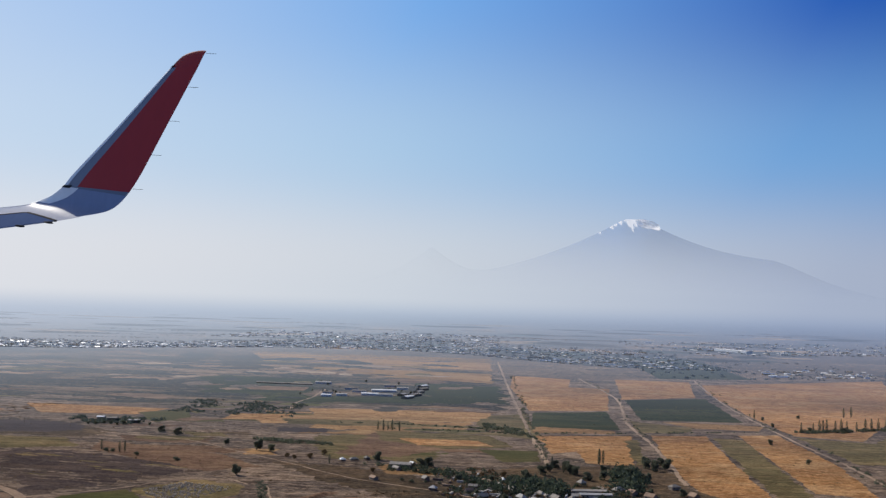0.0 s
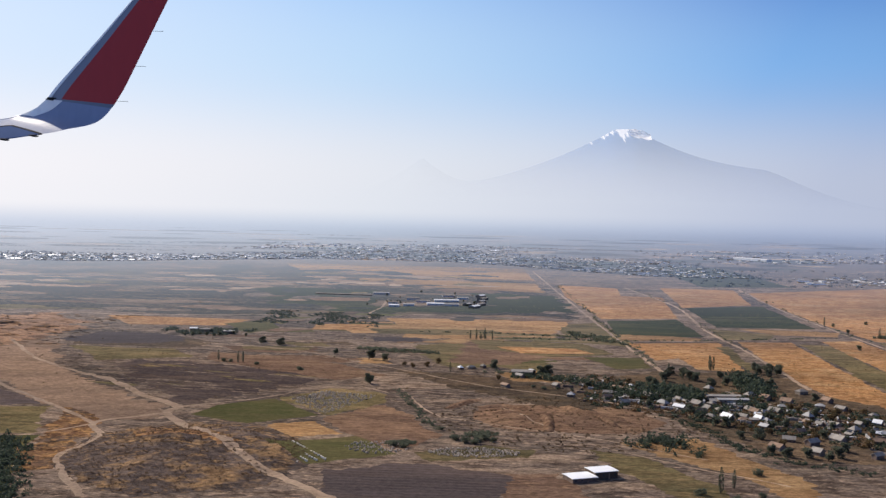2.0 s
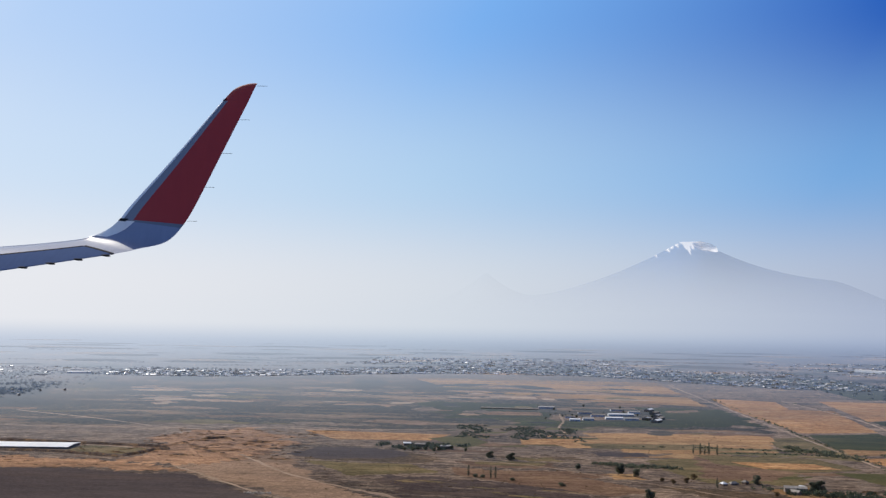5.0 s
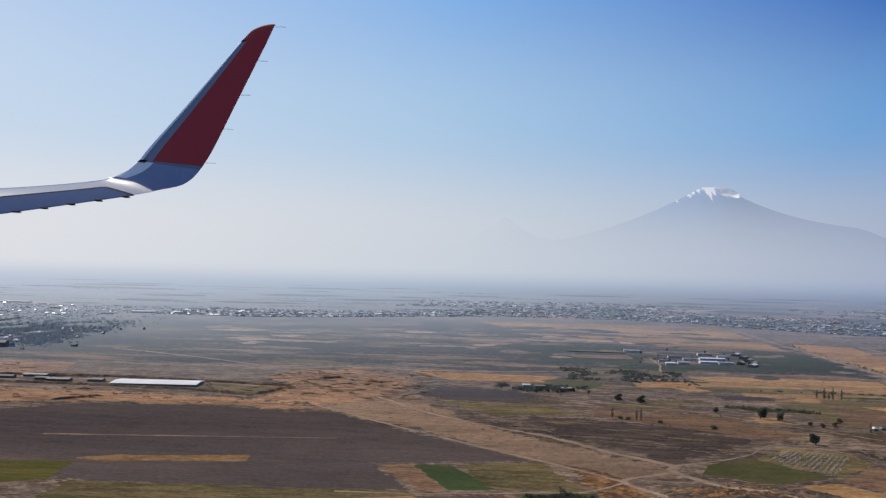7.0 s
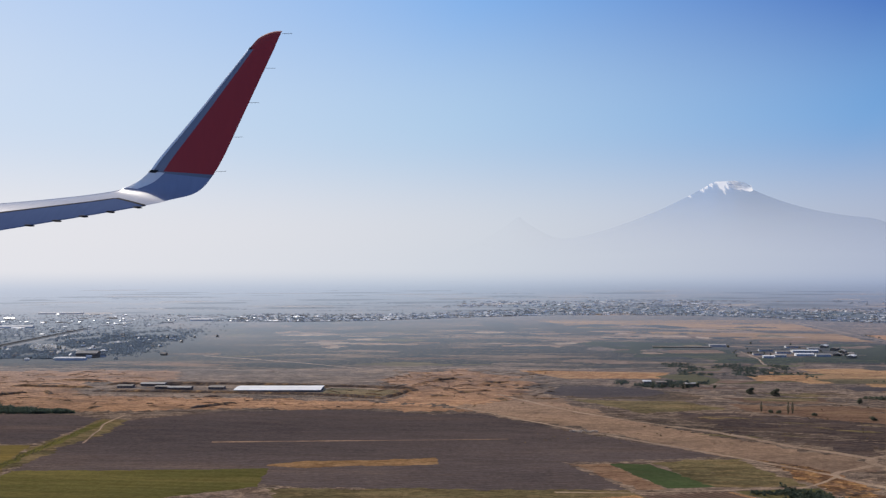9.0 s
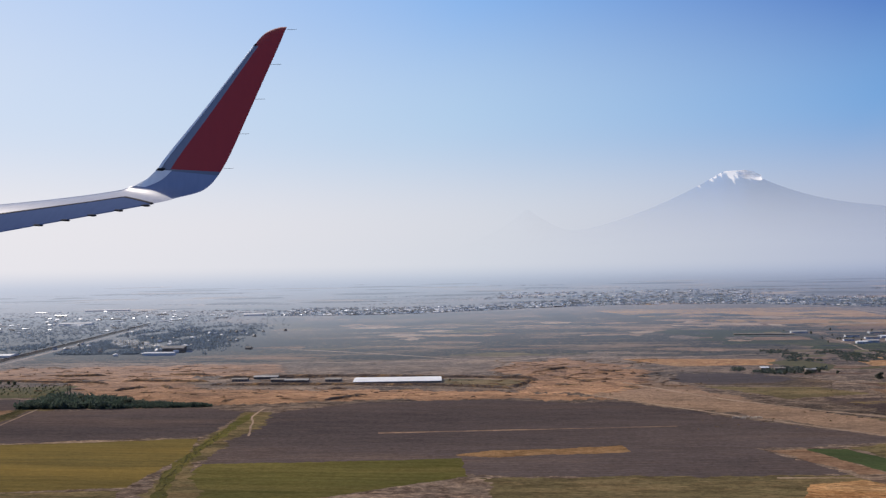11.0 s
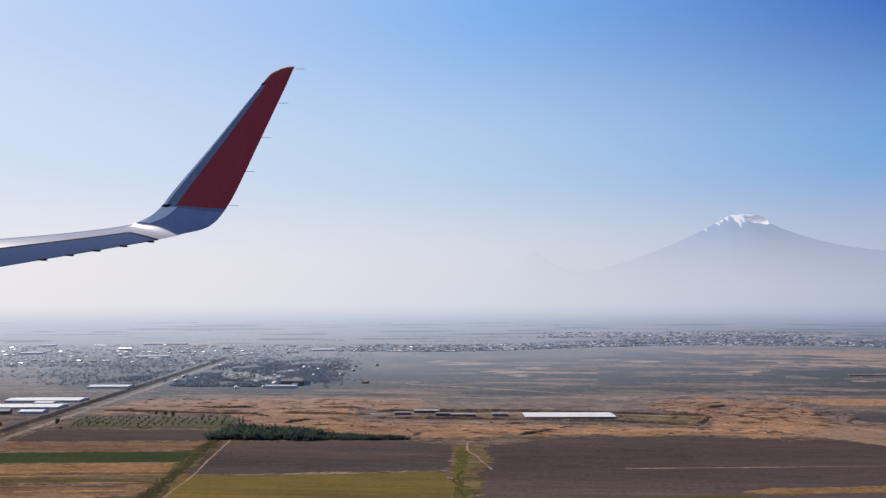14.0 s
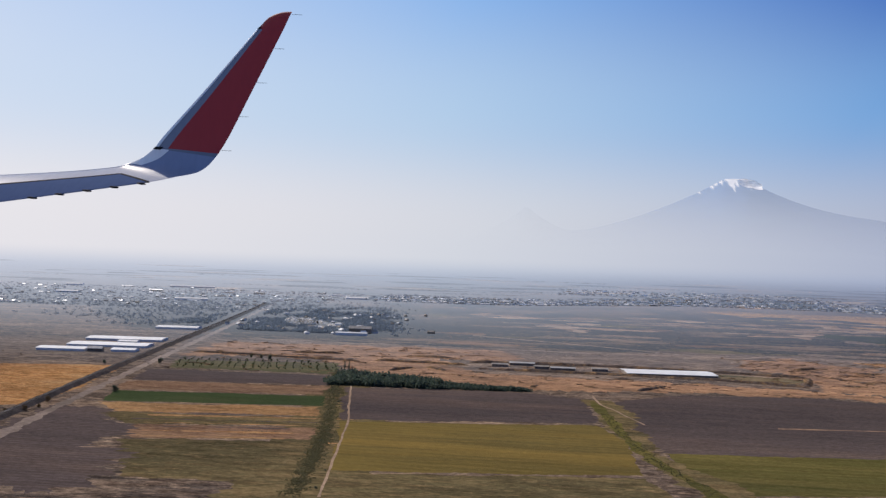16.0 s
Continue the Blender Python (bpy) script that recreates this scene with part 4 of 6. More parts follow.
level.inputs[0].default_value, level.inputs[1].default_value, level.inputs[2].default_value = -0.3, -0.1, 0.95
rl.new(level.outputs[0], back.inputs["Normal"])
lit = rn.new("ShaderNodeMixShader")
rl.new(value(rn, rl, "MULTIPLY", snow.outputs[0], 0.9), lit.inputs[0])
rl.new(rb.outputs[0], lit.inputs[1])
rl.new(back.outputs[0], lit.inputs[2])
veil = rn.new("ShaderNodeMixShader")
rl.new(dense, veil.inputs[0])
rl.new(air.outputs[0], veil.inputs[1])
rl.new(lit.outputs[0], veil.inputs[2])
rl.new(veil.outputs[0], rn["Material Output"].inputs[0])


def cone(x, y, cx, cy, flat, high, fall):
    d = max(0.0, abs(x - cx) - flat) + abs(y - cy) * 0.6
    return high * math.exp(-d / fall)


def massif(x, y):
    """The height of the mountain ground: the great cone, its broad shoulder and the small cone."""
    side = max(0.0, abs(x - 20) - 22) * 1.12
    big = 228 * math.exp(-(side + 0.9 * abs(y)) / 420)
    fall = math.hypot(x - 330, 60) - 60 if x > 330 else max(0.0, 60 - x)
    shoulder = (136 + 0.05 * max(0.0, 330 - max(x, 60))) * math.exp(-(fall + 0.6 * abs(y)) / 190)
    small = cone(x, y, -470, 0, 4, 152, 180)
    z = (big**6 + shoulder**6 + small**6) ** (1 / 6)
    return z * 1.02 - 8 + 0.035 * smoothstep(20, 260, -y) * z * noise.fractal((x * 0.012, y * 0.012, 2.0), 0.9, 2.1, 5)


def mountain(name, x0, x1, label):
    xs, ys = np.arange(x0, x1 + 1, 9.0), np.linspace(0, 1, 56)
    v = [(x, -1100 + 1085 * s, massif(x, -1100 + 1085 * s)) for s in ys for x in xs]
    n = len(xs)
    f = [(j * n + i, j * n + i + 1, (j + 1) * n + i + 1, (j + 1) * n + i) for j in range(len(ys) - 1) for i in range(n - 1)]
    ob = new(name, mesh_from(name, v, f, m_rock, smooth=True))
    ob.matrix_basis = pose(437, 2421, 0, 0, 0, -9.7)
    return tagged(ob, label, "mountain", kind="structure")


mountain("mountain", -1150, 1150, "snow-capped blue volcano and smaller cone in haze")

m_cloud, cn, cl, cb = material("summit_cloud")
cb.inputs["Base Color"].default_value, cb.inputs["Roughness"].default_value = (0.9, 0.9, 0.9, 1), 1.0
cthin = cn.new("ShaderNodeBsdfTransparent")
cmix = cn.new("ShaderNodeMixShader")
cn_noise = cloudy(cn, cl, 0.025, 3, (1, 1, 1.6), 0, 2, 0.1, 0.6)
cl.new(value(cn, cl, "MULTIPLY", cn_noise, 0.75), cmix.inputs[0])
cl.new(cthin.outputs[0], cmix.inputs[1])
cback, clit = cn.new("ShaderNodeBsdfTranslucent"), cn.new("ShaderNodeMixShader")
cback.inputs[0].default_value = (0.97, 0.97, 0.97, 1)
clit.inputs[0].default_value = 0.8
cl.new(cb.outputs[0], clit.inputs[1])
cl.new(cback.outputs[0], clit.inputs[2])
cl.new(clit.outputs[0], cmix.inputs[2])
cl.new(cmix.outputs[0], cn["Material Output"].inputs[0])


def puff(name, size, mat, seed, rough=0.35, levels=3, thin=False):
    bm = bmesh.new()
    bmesh.ops.create_icosphere(bm, subdivisions=levels, radius=1)
    if thin:  # a sheet of vapour, open to the sun behind it
        bmesh.ops.delete(bm, geom=[v for v in bm.verts if v.co.y > 0.05], context="VERTS")
    for v in bm.verts:
        v.co *= 1 + rough * noise.fractal(v.co * 1.6 + Vector((seed, 0, 0)), 0.8, 2.0, 4)
        v.co = Vector((v.co.x * size[0], v.co.y * size[1], v.co.z * size[2]))
    me = bpy.data.meshes.new(name)
    bm.to_mesh(me)
    bm.free()
    me.materials.append(mat)
    me.polygons.foreach_set("use_smooth", [True] * len(me.polygons))
    return me


cloud = tagged(new("cloud", puff("cloud", (32, 18, 9), m_cloud, 3, thin=True)), "small white cloud clinging to the summit", "cloud")
cloud.matrix_basis = pose(437, 2421, 0, 0, 0, -9.7) @ pose(54, -55, 203, 0, 14, 0)

# ---- the aircraft wing ----
GREY = gloss_paint("wing_grey", (0.25, 0.30, 0.43), 0.35, 0.06)
GREY_DARK = gloss_paint("aileron_grey", (0.11, 0.155, 0.28), 0.5, 0.0)
GREY_EDGE = gloss_paint("edge_grey", (0.215, 0.24, 0.30), 0.5)
RED = gloss_paint("winglet_red", (0.40, 0.024, 0.024), 0.5)
BLACK = paint("seal_black", (0.020, 0.020, 0.024), 0.95, air=0.0)
# Darker grey holds the shade on the winglet's foot.
ROOT_SHADE = gloss_paint("root_shade_grey", (0.165, 0.185, 0.235), 0.4)
# Pale colour holds the sun highlight along the leading edges.
EDGE_GLINT = gloss_paint("edge_glint", (0.80, 0.82, 0.85), 0.28)
# White stands in for the sun glare on the wing's bend.
GLARE_WHITE = gloss_paint("knee_glare_white", (0.80, 0.82, 0.85), 0.3)
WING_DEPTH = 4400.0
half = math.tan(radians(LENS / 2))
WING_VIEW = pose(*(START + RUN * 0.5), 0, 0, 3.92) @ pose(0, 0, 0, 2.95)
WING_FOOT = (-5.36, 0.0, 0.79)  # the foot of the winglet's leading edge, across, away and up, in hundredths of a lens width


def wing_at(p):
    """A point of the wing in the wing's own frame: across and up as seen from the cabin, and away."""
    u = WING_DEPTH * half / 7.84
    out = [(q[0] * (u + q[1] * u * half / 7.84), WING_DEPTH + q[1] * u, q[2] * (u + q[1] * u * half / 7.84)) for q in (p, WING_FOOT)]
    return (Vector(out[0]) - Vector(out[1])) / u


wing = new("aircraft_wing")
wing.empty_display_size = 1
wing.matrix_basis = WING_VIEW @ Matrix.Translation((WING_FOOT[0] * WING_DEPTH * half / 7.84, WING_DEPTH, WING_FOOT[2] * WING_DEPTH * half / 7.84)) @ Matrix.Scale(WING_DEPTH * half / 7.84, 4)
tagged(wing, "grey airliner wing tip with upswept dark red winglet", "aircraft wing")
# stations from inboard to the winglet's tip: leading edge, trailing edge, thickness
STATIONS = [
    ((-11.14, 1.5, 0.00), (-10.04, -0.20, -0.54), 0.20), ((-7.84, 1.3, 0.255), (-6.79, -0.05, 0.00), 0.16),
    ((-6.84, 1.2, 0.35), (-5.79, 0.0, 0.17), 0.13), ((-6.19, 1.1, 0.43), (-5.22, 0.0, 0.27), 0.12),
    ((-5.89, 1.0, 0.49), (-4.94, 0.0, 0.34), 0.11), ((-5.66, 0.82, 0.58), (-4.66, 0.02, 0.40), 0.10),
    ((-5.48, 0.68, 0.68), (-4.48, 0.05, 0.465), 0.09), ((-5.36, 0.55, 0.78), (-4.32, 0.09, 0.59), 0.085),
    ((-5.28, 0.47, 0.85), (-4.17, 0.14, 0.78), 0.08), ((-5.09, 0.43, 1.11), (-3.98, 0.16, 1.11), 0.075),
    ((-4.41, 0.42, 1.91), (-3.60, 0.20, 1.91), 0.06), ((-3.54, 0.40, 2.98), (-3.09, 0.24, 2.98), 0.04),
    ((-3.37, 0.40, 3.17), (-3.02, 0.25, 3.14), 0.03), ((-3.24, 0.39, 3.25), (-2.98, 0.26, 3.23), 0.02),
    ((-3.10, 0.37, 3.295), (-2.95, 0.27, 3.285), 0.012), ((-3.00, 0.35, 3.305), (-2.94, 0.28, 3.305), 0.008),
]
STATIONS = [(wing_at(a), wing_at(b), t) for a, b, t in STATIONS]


def station(s):
    """The edges and the thickness between two stations, on a smooth line through them."""
    i = min(len(STATIONS) - 2, int(s))
    t = s - i
    four = [STATIONS[min(len(STATIONS) - 1, max(0, i + k))] for k in (-1, 0, 1, 2)]
    if i in (8, 11):
        four[0] = four[1]
    if i in (7, 10):
        four[3] = four[2]

    def glide(a, b, c, d):
        return b + (c - a) * (0.5 * t) + (2 * a - 5 * b + 4 * c - d) * (0.5 * t * t) + (3 * b - a - 3 * c + d) * (0.5 * t**3)

    return glide(*[f[0] for f in four]), glide(*[f[1] for f in four]), four[1][2] + (four[2][2] - four[1][2]) * t


def skin(s0, s1, u0, u1, lift=0.0, grow=0.0, nu=10, ns=7):
    """The closed skin of the wing between two stations and two shares of its chord."""
    rings = []
    for s in np.linspace(s0, s1, int((s1 - s0) * ns) + 2):
        le, te, th = station(s)
        q = min(s + 0.02, len(STATIONS) - 1.0)
        a, b = station(q - 0.04), station(q)
        th *= 1 + grow
        up = (te - le).cross(b[0].lerp(b[1], 0.5) - a[0].lerp(a[1], 0.5)).normalized()
        if up.y > 0:
            up = -up
        top, low = [], []
        for u in np.linspace(u0, u1, nu):
            h = th * (1.9 * math.sqrt(u) * (1 - u) + 0.02)
            top.append(le.lerp(te, u) + up * (h * 0.62 + lift))
            low.append(le.lerp(te, u) - up * (h * 0.38 + lift))
        rings.append(top + low[::-1])
    n = len(rings[0])
    v = [tuple(p) for r in rings for p in r]
    f = [(j * n + i, (j + 1) * n + i, (j + 1) * n + (i + 1) % n, j * n + (i + 1) % n) for j in range(len(rings) - 1) for i in range(n)]
    f += [tuple(range(n)), tuple(range((len(rings) - 1) * n, len(rings) * n))[::-1]]
    return v, f


def wing_part(name, mat, label, *a, under=None, **k):
    me = mesh_from(name, *skin(*a, **k), mat, smooth=True)
    bm = bmesh.new()
    bm.from_mesh(me)
    bmesh.ops.recalc_face_normals(bm, faces=bm.faces)
    bm.to_mesh(me)
    bm.free()
    me.set_sharp_from_angle(angle=radians(35))
    return part(name, me, under or wing, label)


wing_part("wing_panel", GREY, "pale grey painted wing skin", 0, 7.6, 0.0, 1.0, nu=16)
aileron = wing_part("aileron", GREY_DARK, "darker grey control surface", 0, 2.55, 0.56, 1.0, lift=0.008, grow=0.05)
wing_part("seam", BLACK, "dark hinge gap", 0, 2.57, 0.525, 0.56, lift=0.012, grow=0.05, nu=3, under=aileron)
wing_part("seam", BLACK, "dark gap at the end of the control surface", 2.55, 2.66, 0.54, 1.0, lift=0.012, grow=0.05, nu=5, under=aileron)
wing_part("leading_edge_skin", EDGE_GLINT, "leading edge coloured pale for its sun highlight", 0, 7.75, 0.0, 0.05, lift=0.006, grow=0.05, nu=4)
# added panel whose white colour paints the glare
wing_part("knee_glare", GLARE_WHITE, "white panel painted for the sun glare over the bend", 4.6, 7.7, 0.0, 0.26, lift=0.005, grow=0.03, nu=6)
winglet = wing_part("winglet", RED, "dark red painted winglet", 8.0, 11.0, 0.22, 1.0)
wing_part("winglet_root", ROOT_SHADE, "grey foot of the winglet, darkened for its shade", 7.6, 8.0, 0.0, 1.0, under=winglet)
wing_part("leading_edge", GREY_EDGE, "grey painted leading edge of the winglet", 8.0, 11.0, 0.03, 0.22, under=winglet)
wing_part("leading_edge_strip", EDGE_GLINT, "pale strip coloured for the edge highlight", 8.0, 11.0, 0.0, 0.06, lift=0.010, nu=3, under=winglet)
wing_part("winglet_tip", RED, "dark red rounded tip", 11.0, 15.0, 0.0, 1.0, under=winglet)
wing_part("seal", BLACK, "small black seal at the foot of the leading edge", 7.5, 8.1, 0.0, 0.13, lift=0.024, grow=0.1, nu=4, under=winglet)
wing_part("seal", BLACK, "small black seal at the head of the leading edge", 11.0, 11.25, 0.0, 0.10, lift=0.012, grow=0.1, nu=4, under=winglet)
for k in range(5):
    fair = puff("fairing", (0.085, 0.10, 0.020), BLACK, 20 + k, 0.15, 2)
    ob = part("flap_fairing", fair, wing, "small dark track fairing")
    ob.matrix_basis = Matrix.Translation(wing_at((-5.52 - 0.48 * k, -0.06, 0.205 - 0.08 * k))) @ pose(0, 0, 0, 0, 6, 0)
for k in range(5):
    s = Shape().box(0, 0.18, -0.003, 0.003, -0.003, 0.003)
    ob = part("static_wick", s.mesh("static_wick", BLACK), winglet, "thin dark discharge wick")
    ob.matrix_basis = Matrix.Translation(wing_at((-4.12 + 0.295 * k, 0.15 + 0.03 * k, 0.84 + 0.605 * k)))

# ---- trees ----


def crown_mesh(name, wide, high, base, mat, clumps, leafs, seed, pointed=False):
    """A crown of uneven leaf clumps with loose leaves round them."""
    r = random.Random(seed)
    sh = Shape()
    bm = bmesh.new()
    bmesh.ops.create_icosphere(bm, subdivisions=1, radius=1)
    ball = [v.co.copy() for v in bm.verts]
    tris = [tuple(v.index for v in f.verts) for f in bm.faces]
    bm.free()

    lobes = [(Vector((r.uniform(-0.26, 0.26) * wide, r.uniform(-0.26, 0.26) * wide, base + high * r.uniform(0.14, 0.74))), wide * r.uniform(0.18, 0.34)) for _ in range(7)]

    def spot(edge):
        if pointed:
            h = r.random()
            prof = (math.sin(math.pi * min(1, h * 0.92 + 0.06)) ** 0.6) * (1 - 0.35 * h)
            a, d = r.uniform(0, 6.283), math.sqrt(r.uniform(edge, 1))
            return Vector((math.cos(a) * d * prof * wide / 2, math.sin(a) * d * prof * wide / 2, base + h * high)), prof
        c, rad = r.choice(lobes)
        q = Vector((r.gauss(0, 1), r.gauss(0, 1), r.gauss(0, 1))).normalized() * (r.uniform(edge, 1) ** 0.5) * rad
        p = c + Vector((q.x, q.y, q.z * 0.75))
        return Vector((p.x, p.y, max(base * 0.5, p.z))), 0.8

    for _ in range(clumps):
        c, prof = spot(0.0)
        s = wide * r.uniform(0.07, 0.13) * (0.5 + 0.5 * prof)
        k = r.uniform(0, 50)
        sh.add([c + Vector((p.x, p.y, p.z * (1.4 if pointed else 0.85))) * s * (1 + 0.45 * noise.noise(p * 1.9 + Vector((k, 0, 0)))) for p in ball], tris)
    for _ in range(leafs * 4):
        c, prof = spot(0.15)
        s = wide * r.uniform(0.028, 0.062)
        q = Euler((r.uniform(0, 3), r.uniform(0, 3), r.uniform(0, 6))).to_matrix()
        sh.add([c + q @ Vector(p) * s for p in ((-1, -0.6, 0), (0.2, -0.8, 0.2), (1, 0.3, 0), (-0.2, 0.8, -0.2))], [(0, 1, 2, 3)])
    return sh.mesh(name, mat)


def trunk_mesh(high, thick, seed, limbs=4):
    r = random.Random(seed)
    sh = Shape()

    def limb(a, b, t0, t1):
        d = (b - a).normalized()
        s = d.orthogonal().normalized()
        w = d.cross(s)
        v = [p + (s * math.cos(k * 1.2566) + w * math.sin(k * 1.2566)) * t for p, t in ((a, t0), (b, t1)) for k in range(5)]
        sh.add(v, [(k, (k + 1) % 5, 5 + (k + 1) % 5, 5 + k) for k in range(5)])

    top = Vector((r.uniform(-0.1, 0.1) * high, r.uniform(-0.1, 0.1) * high, high))
    limb(Vector((0, 0, -0.03)), top, thick, thick * 0.5)
    for k in range(limbs):
        a = r.uniform(0, 6.283)
        st = Vector((0, 0, 0)).lerp(top, r.uniform(0.5, 0.95))
        limb(st, st + Vector((math.cos(a) * 0.5, math.sin(a) * 0.5, 0.8)) * high * 0.6, thick * 0.45, thick * 0.12)
    return sh.mesh("trunk", BARK)


TREES = {}
LEAF_ORCHARD = leaves("leaf_orchard", (0.075, 0.098, 0.032), (0.125, 0.145, 0.05))


def tree_kind(key, name, label, wide, high, base, mat, clumps, leafs, variants=3, pointed=False, group="trees"):
    TREES[key] = []
    for i in range(variants):
        TREES[key].append((name, label, group, trunk_mesh(base + high * 0.45, wide * 0.045 + 0.006, i + 7), crown_mesh("crown", wide, high, base, mat, clumps, leafs, i * 13 + len(key), pointed)))


tree_kind("round", "tree", "broad dark green leafy tree on dry ground", 0.58, 0.54, 0.03, LEAF, 26, 220)
tree_kind("dry", "tree", "small tree with dull autumn leaves", 0.46, 0.38, 0.02, LEAF_DRY, 18, 170)
tree_kind("poplar", "poplar", "tall narrow dark poplar tree", 0.26, 0.86, 0.04, LEAF, 46, 160, pointed=True, group="poplars")
tree_kind("bush", "bush", "low dark green bush on dry ground", 0.36, 0.20, -0.02, LEAF, 12, 110, group="bushes")
tree_kind("fruit", "fruit_tree", "small green orchard tree", 0.30, 0.22, 0.05, LEAF_ORCHARD, 8, 60, group="orchard trees")
rnd = random.Random(5)


def tree(key, x, y, s=1.0, tall=1.0):
    name, label, group, trunk, crown = rnd.choice(TREES[key])
    k = s * rnd.uniform(0.72, 1.08)
    ob = new(name)
    ob.empty_display_size = 0.1
    ob.matrix_basis = pose(x, y, relief(x, y), 0, 0, rnd.uniform(0, 360)) @ Matrix.Diagonal((k, k, k * tall, 1))
    tagged(ob, label, "bush" if key == "bush" else "tree", group)
    part("trunk", trunk, ob)
    part("crown", crown, ob)
    return ob


def trees(key, spots, s=1.0, tall=1.0):
    for x, y in spots:
        tree(key, x, y, s, tall)


tree("round", -10.5, 59.1, 1.35, 1.2)
trees("round", [(-9.95, 50.7), (-12.7, 60.8), (-16.5, 64.4), (-17.8, 65.3), (-9.6, 58.5), (-0.8, 55.0), (-0.4, 55.4), (-3.3, 56.9)])
trees("bush", [(-5.1, 38.5), (-4.8, 38.9), (-5.6, 38.3), (-7.9, 37.3), (-8.3, 37.5), (-5.2, 38.1), (-4.5, 38.5), (-6.0, 38.7)], 1.2)
trees("bush", [(-7.9, 47.3), (-7.8, 45.4), (-7.2, 41.7), (-6.5, 40.4), (-1.7, 50.8), (-1.2, 50.4), (-0.5, 50.5), (0.2, 50.2)], 0.8)
trees("poplar", [(-5.8, 55.1), (-19.0, 57.4), (-17.75, 56.7), (-17.5, 56.8), (-3.7, 69.6), (-3.4, 69.6), (-4.1, 69.9), (-3.1, 69.7), (-2.6, 69.5)], 0.85)
trees("bush", [(-18.6, 57.0), (-18.2, 56.9), (-16.6, 56.0), (-14.0, 54.6)], 1.2)
trees("dry", [(-7.1, 56.8), (-7.9, 56.3), (-6.4, 58.1), (-3.3, 53.0), (-8.4, 56.9)], 0.8)
trees("round", [(-23.5, 67.9), (-22.6, 68.6), (-22.1, 68.4), (-21.2, 68.3), (-20.4, 69.0), (-23.3, 69.0), (-21.5, 67.9), (-22.9, 67.6), (-20.9, 69.4), (-19.4, 68.2)], 0.55)
# the village gardens
trees("round", [(6.2, 54.9), (7.1, 55.5), (4.6, 52.6), (7.2, 54.5), (4.8, 51.7), (7.4, 54.0), (6.6, 56.2), (5.6, 53.8)], 1.0, 1.05)
trees("round", [(12.1, 58.0), (12.4, 57.4), (13.3, 57.8), (12.8, 56.8), (11.8, 57.0), (13.0, 58.4), (12.2, 56.2)], 1.1, 1.0)
trees("poplar", [(9.4, 58.3), (9.6, 58.2), (9.3, 57.8), (6.4, 55.8), (6.9, 54.6)], 0.95)
trees("round", [(9.2, 55.3), (9.7, 54.3), (10.3, 53.9), (8.3, 42.7), (7.5, 42.0), (8.4, 41.5), (6.3, 40.1), (5.5, 40.0), (8.8, 52.8), (10.9, 52.6), (7.9, 52.6)], 0.95)
trees("round", [(7.1, 37.1), (5.9, 37.7), (6.4, 37.2), (7.7, 36.6), (9.0, 38.2), (5.7, 42.5), (5.2, 42.4), (2.8, 51.4), (1.1, 51.2), (10.3, 48.8), (12.0, 49.0), (3.3, 46.4), (4.8, 45.1), (9.0, 40.4), (8.3, 37.2), (7.9, 44.0), (3.6, 51.0)], 0.85)
trees("dry", [(8.1, 43.2), (9.4, 43.0), (7.0, 41.0), (6.0, 41.4), (10.8, 44.0), (9.8, 46.4), (11.6, 45.4), (13.0, 45.8), (8.6, 40.2), (10.2, 38.8), (6.8, 38.8)], 1.0)
for k in range(70):
    u, w = rnd.random(), rnd.uniform(-1, 1)
    tree(rnd.choice(("round", "bush", "bush", "dry")), 1.5 + 12.5 * u + w * 0.6, 50.5 - 10.5 * u + w * 3.6, rnd.uniform(0.5, 0.9))
trees("poplar", [(3.0, 32.6), (2.4, 32.0)], 0.9)
trees("bush", [(1.7, 31.8), (2.7, 31.2), (3.6, 31.6), (4.4, 34.4)], 1.3)
# the poplar row and bushes by the far field road
trees("poplar", [(29.1, 76.9), (29.9, 77.5), (30.4, 77.1), (31.6, 77.9), (32.4, 78.0), (36.3, 88.6), (26.5, 84.5), (27.4, 76.0), (33.2, 78.3), (35.4, 88.0), (28.6, 76.8), (29.5, 77.2), (31.0, 77.5), (33.8, 78.6), (34.5, 79.0), (35.2, 79.2)], 1.05)
trees("round", [(28.3, 76.6), (27.5, 76.2), (30.8, 86.2), (27.0, 83.9), (26.3, 79.2), (22.7, 68.8), (22.3, 60.5), (31.2, 77.4), (34.0, 78.6)], 0.7)
# the belt and the orchard by the railway
for k in range(20):
    u = rnd.random()
    tree("round" if rnd.random() < 0.6 else "bush", -66.3 + 6.0 * u, 54.6 + 2.6 * (1 - u) * rnd.random(), rnd.uniform(0.5, 0.8))
trees("poplar", [(-66.9, 60.0), (-66.6, 59.7)], 0.75)
trees("round", [(-75.5, 47.6), (-77.6, 59.4), (-80.4, 58.2), (-72.9, 64.4), (-73.6, 64.6), (-72.3, 63.9)], 0.6)
trees("dry", [(-76.7, 41.4), (-77.1, 40.6), (-76.5, 42.2), (-76.9, 43.9), (-78.4, 39.9), (-77.9, 41.2)], 0.6)
for j in range(8):
    for i in range(20):
        x, y = -76.3 + 0.47 * i - 0.12 * j, 58.3 + 0.58 * j + 0.06 * i
        if rnd.random() < 0.9:
            tree("fruit", x + rnd.uniform(-0.1, 0.1), y + rnd.uniform(-0.1, 0.1), rnd.uniform(0.4, 0.62))
for k in range(14):
    u = rnd.random()
    tree("bush", -66.6 + 3.9 * u + rnd.uniform(-0.25, 0.25), 56.0 - 26 * u, rnd.uniform(0.2, 0.4))

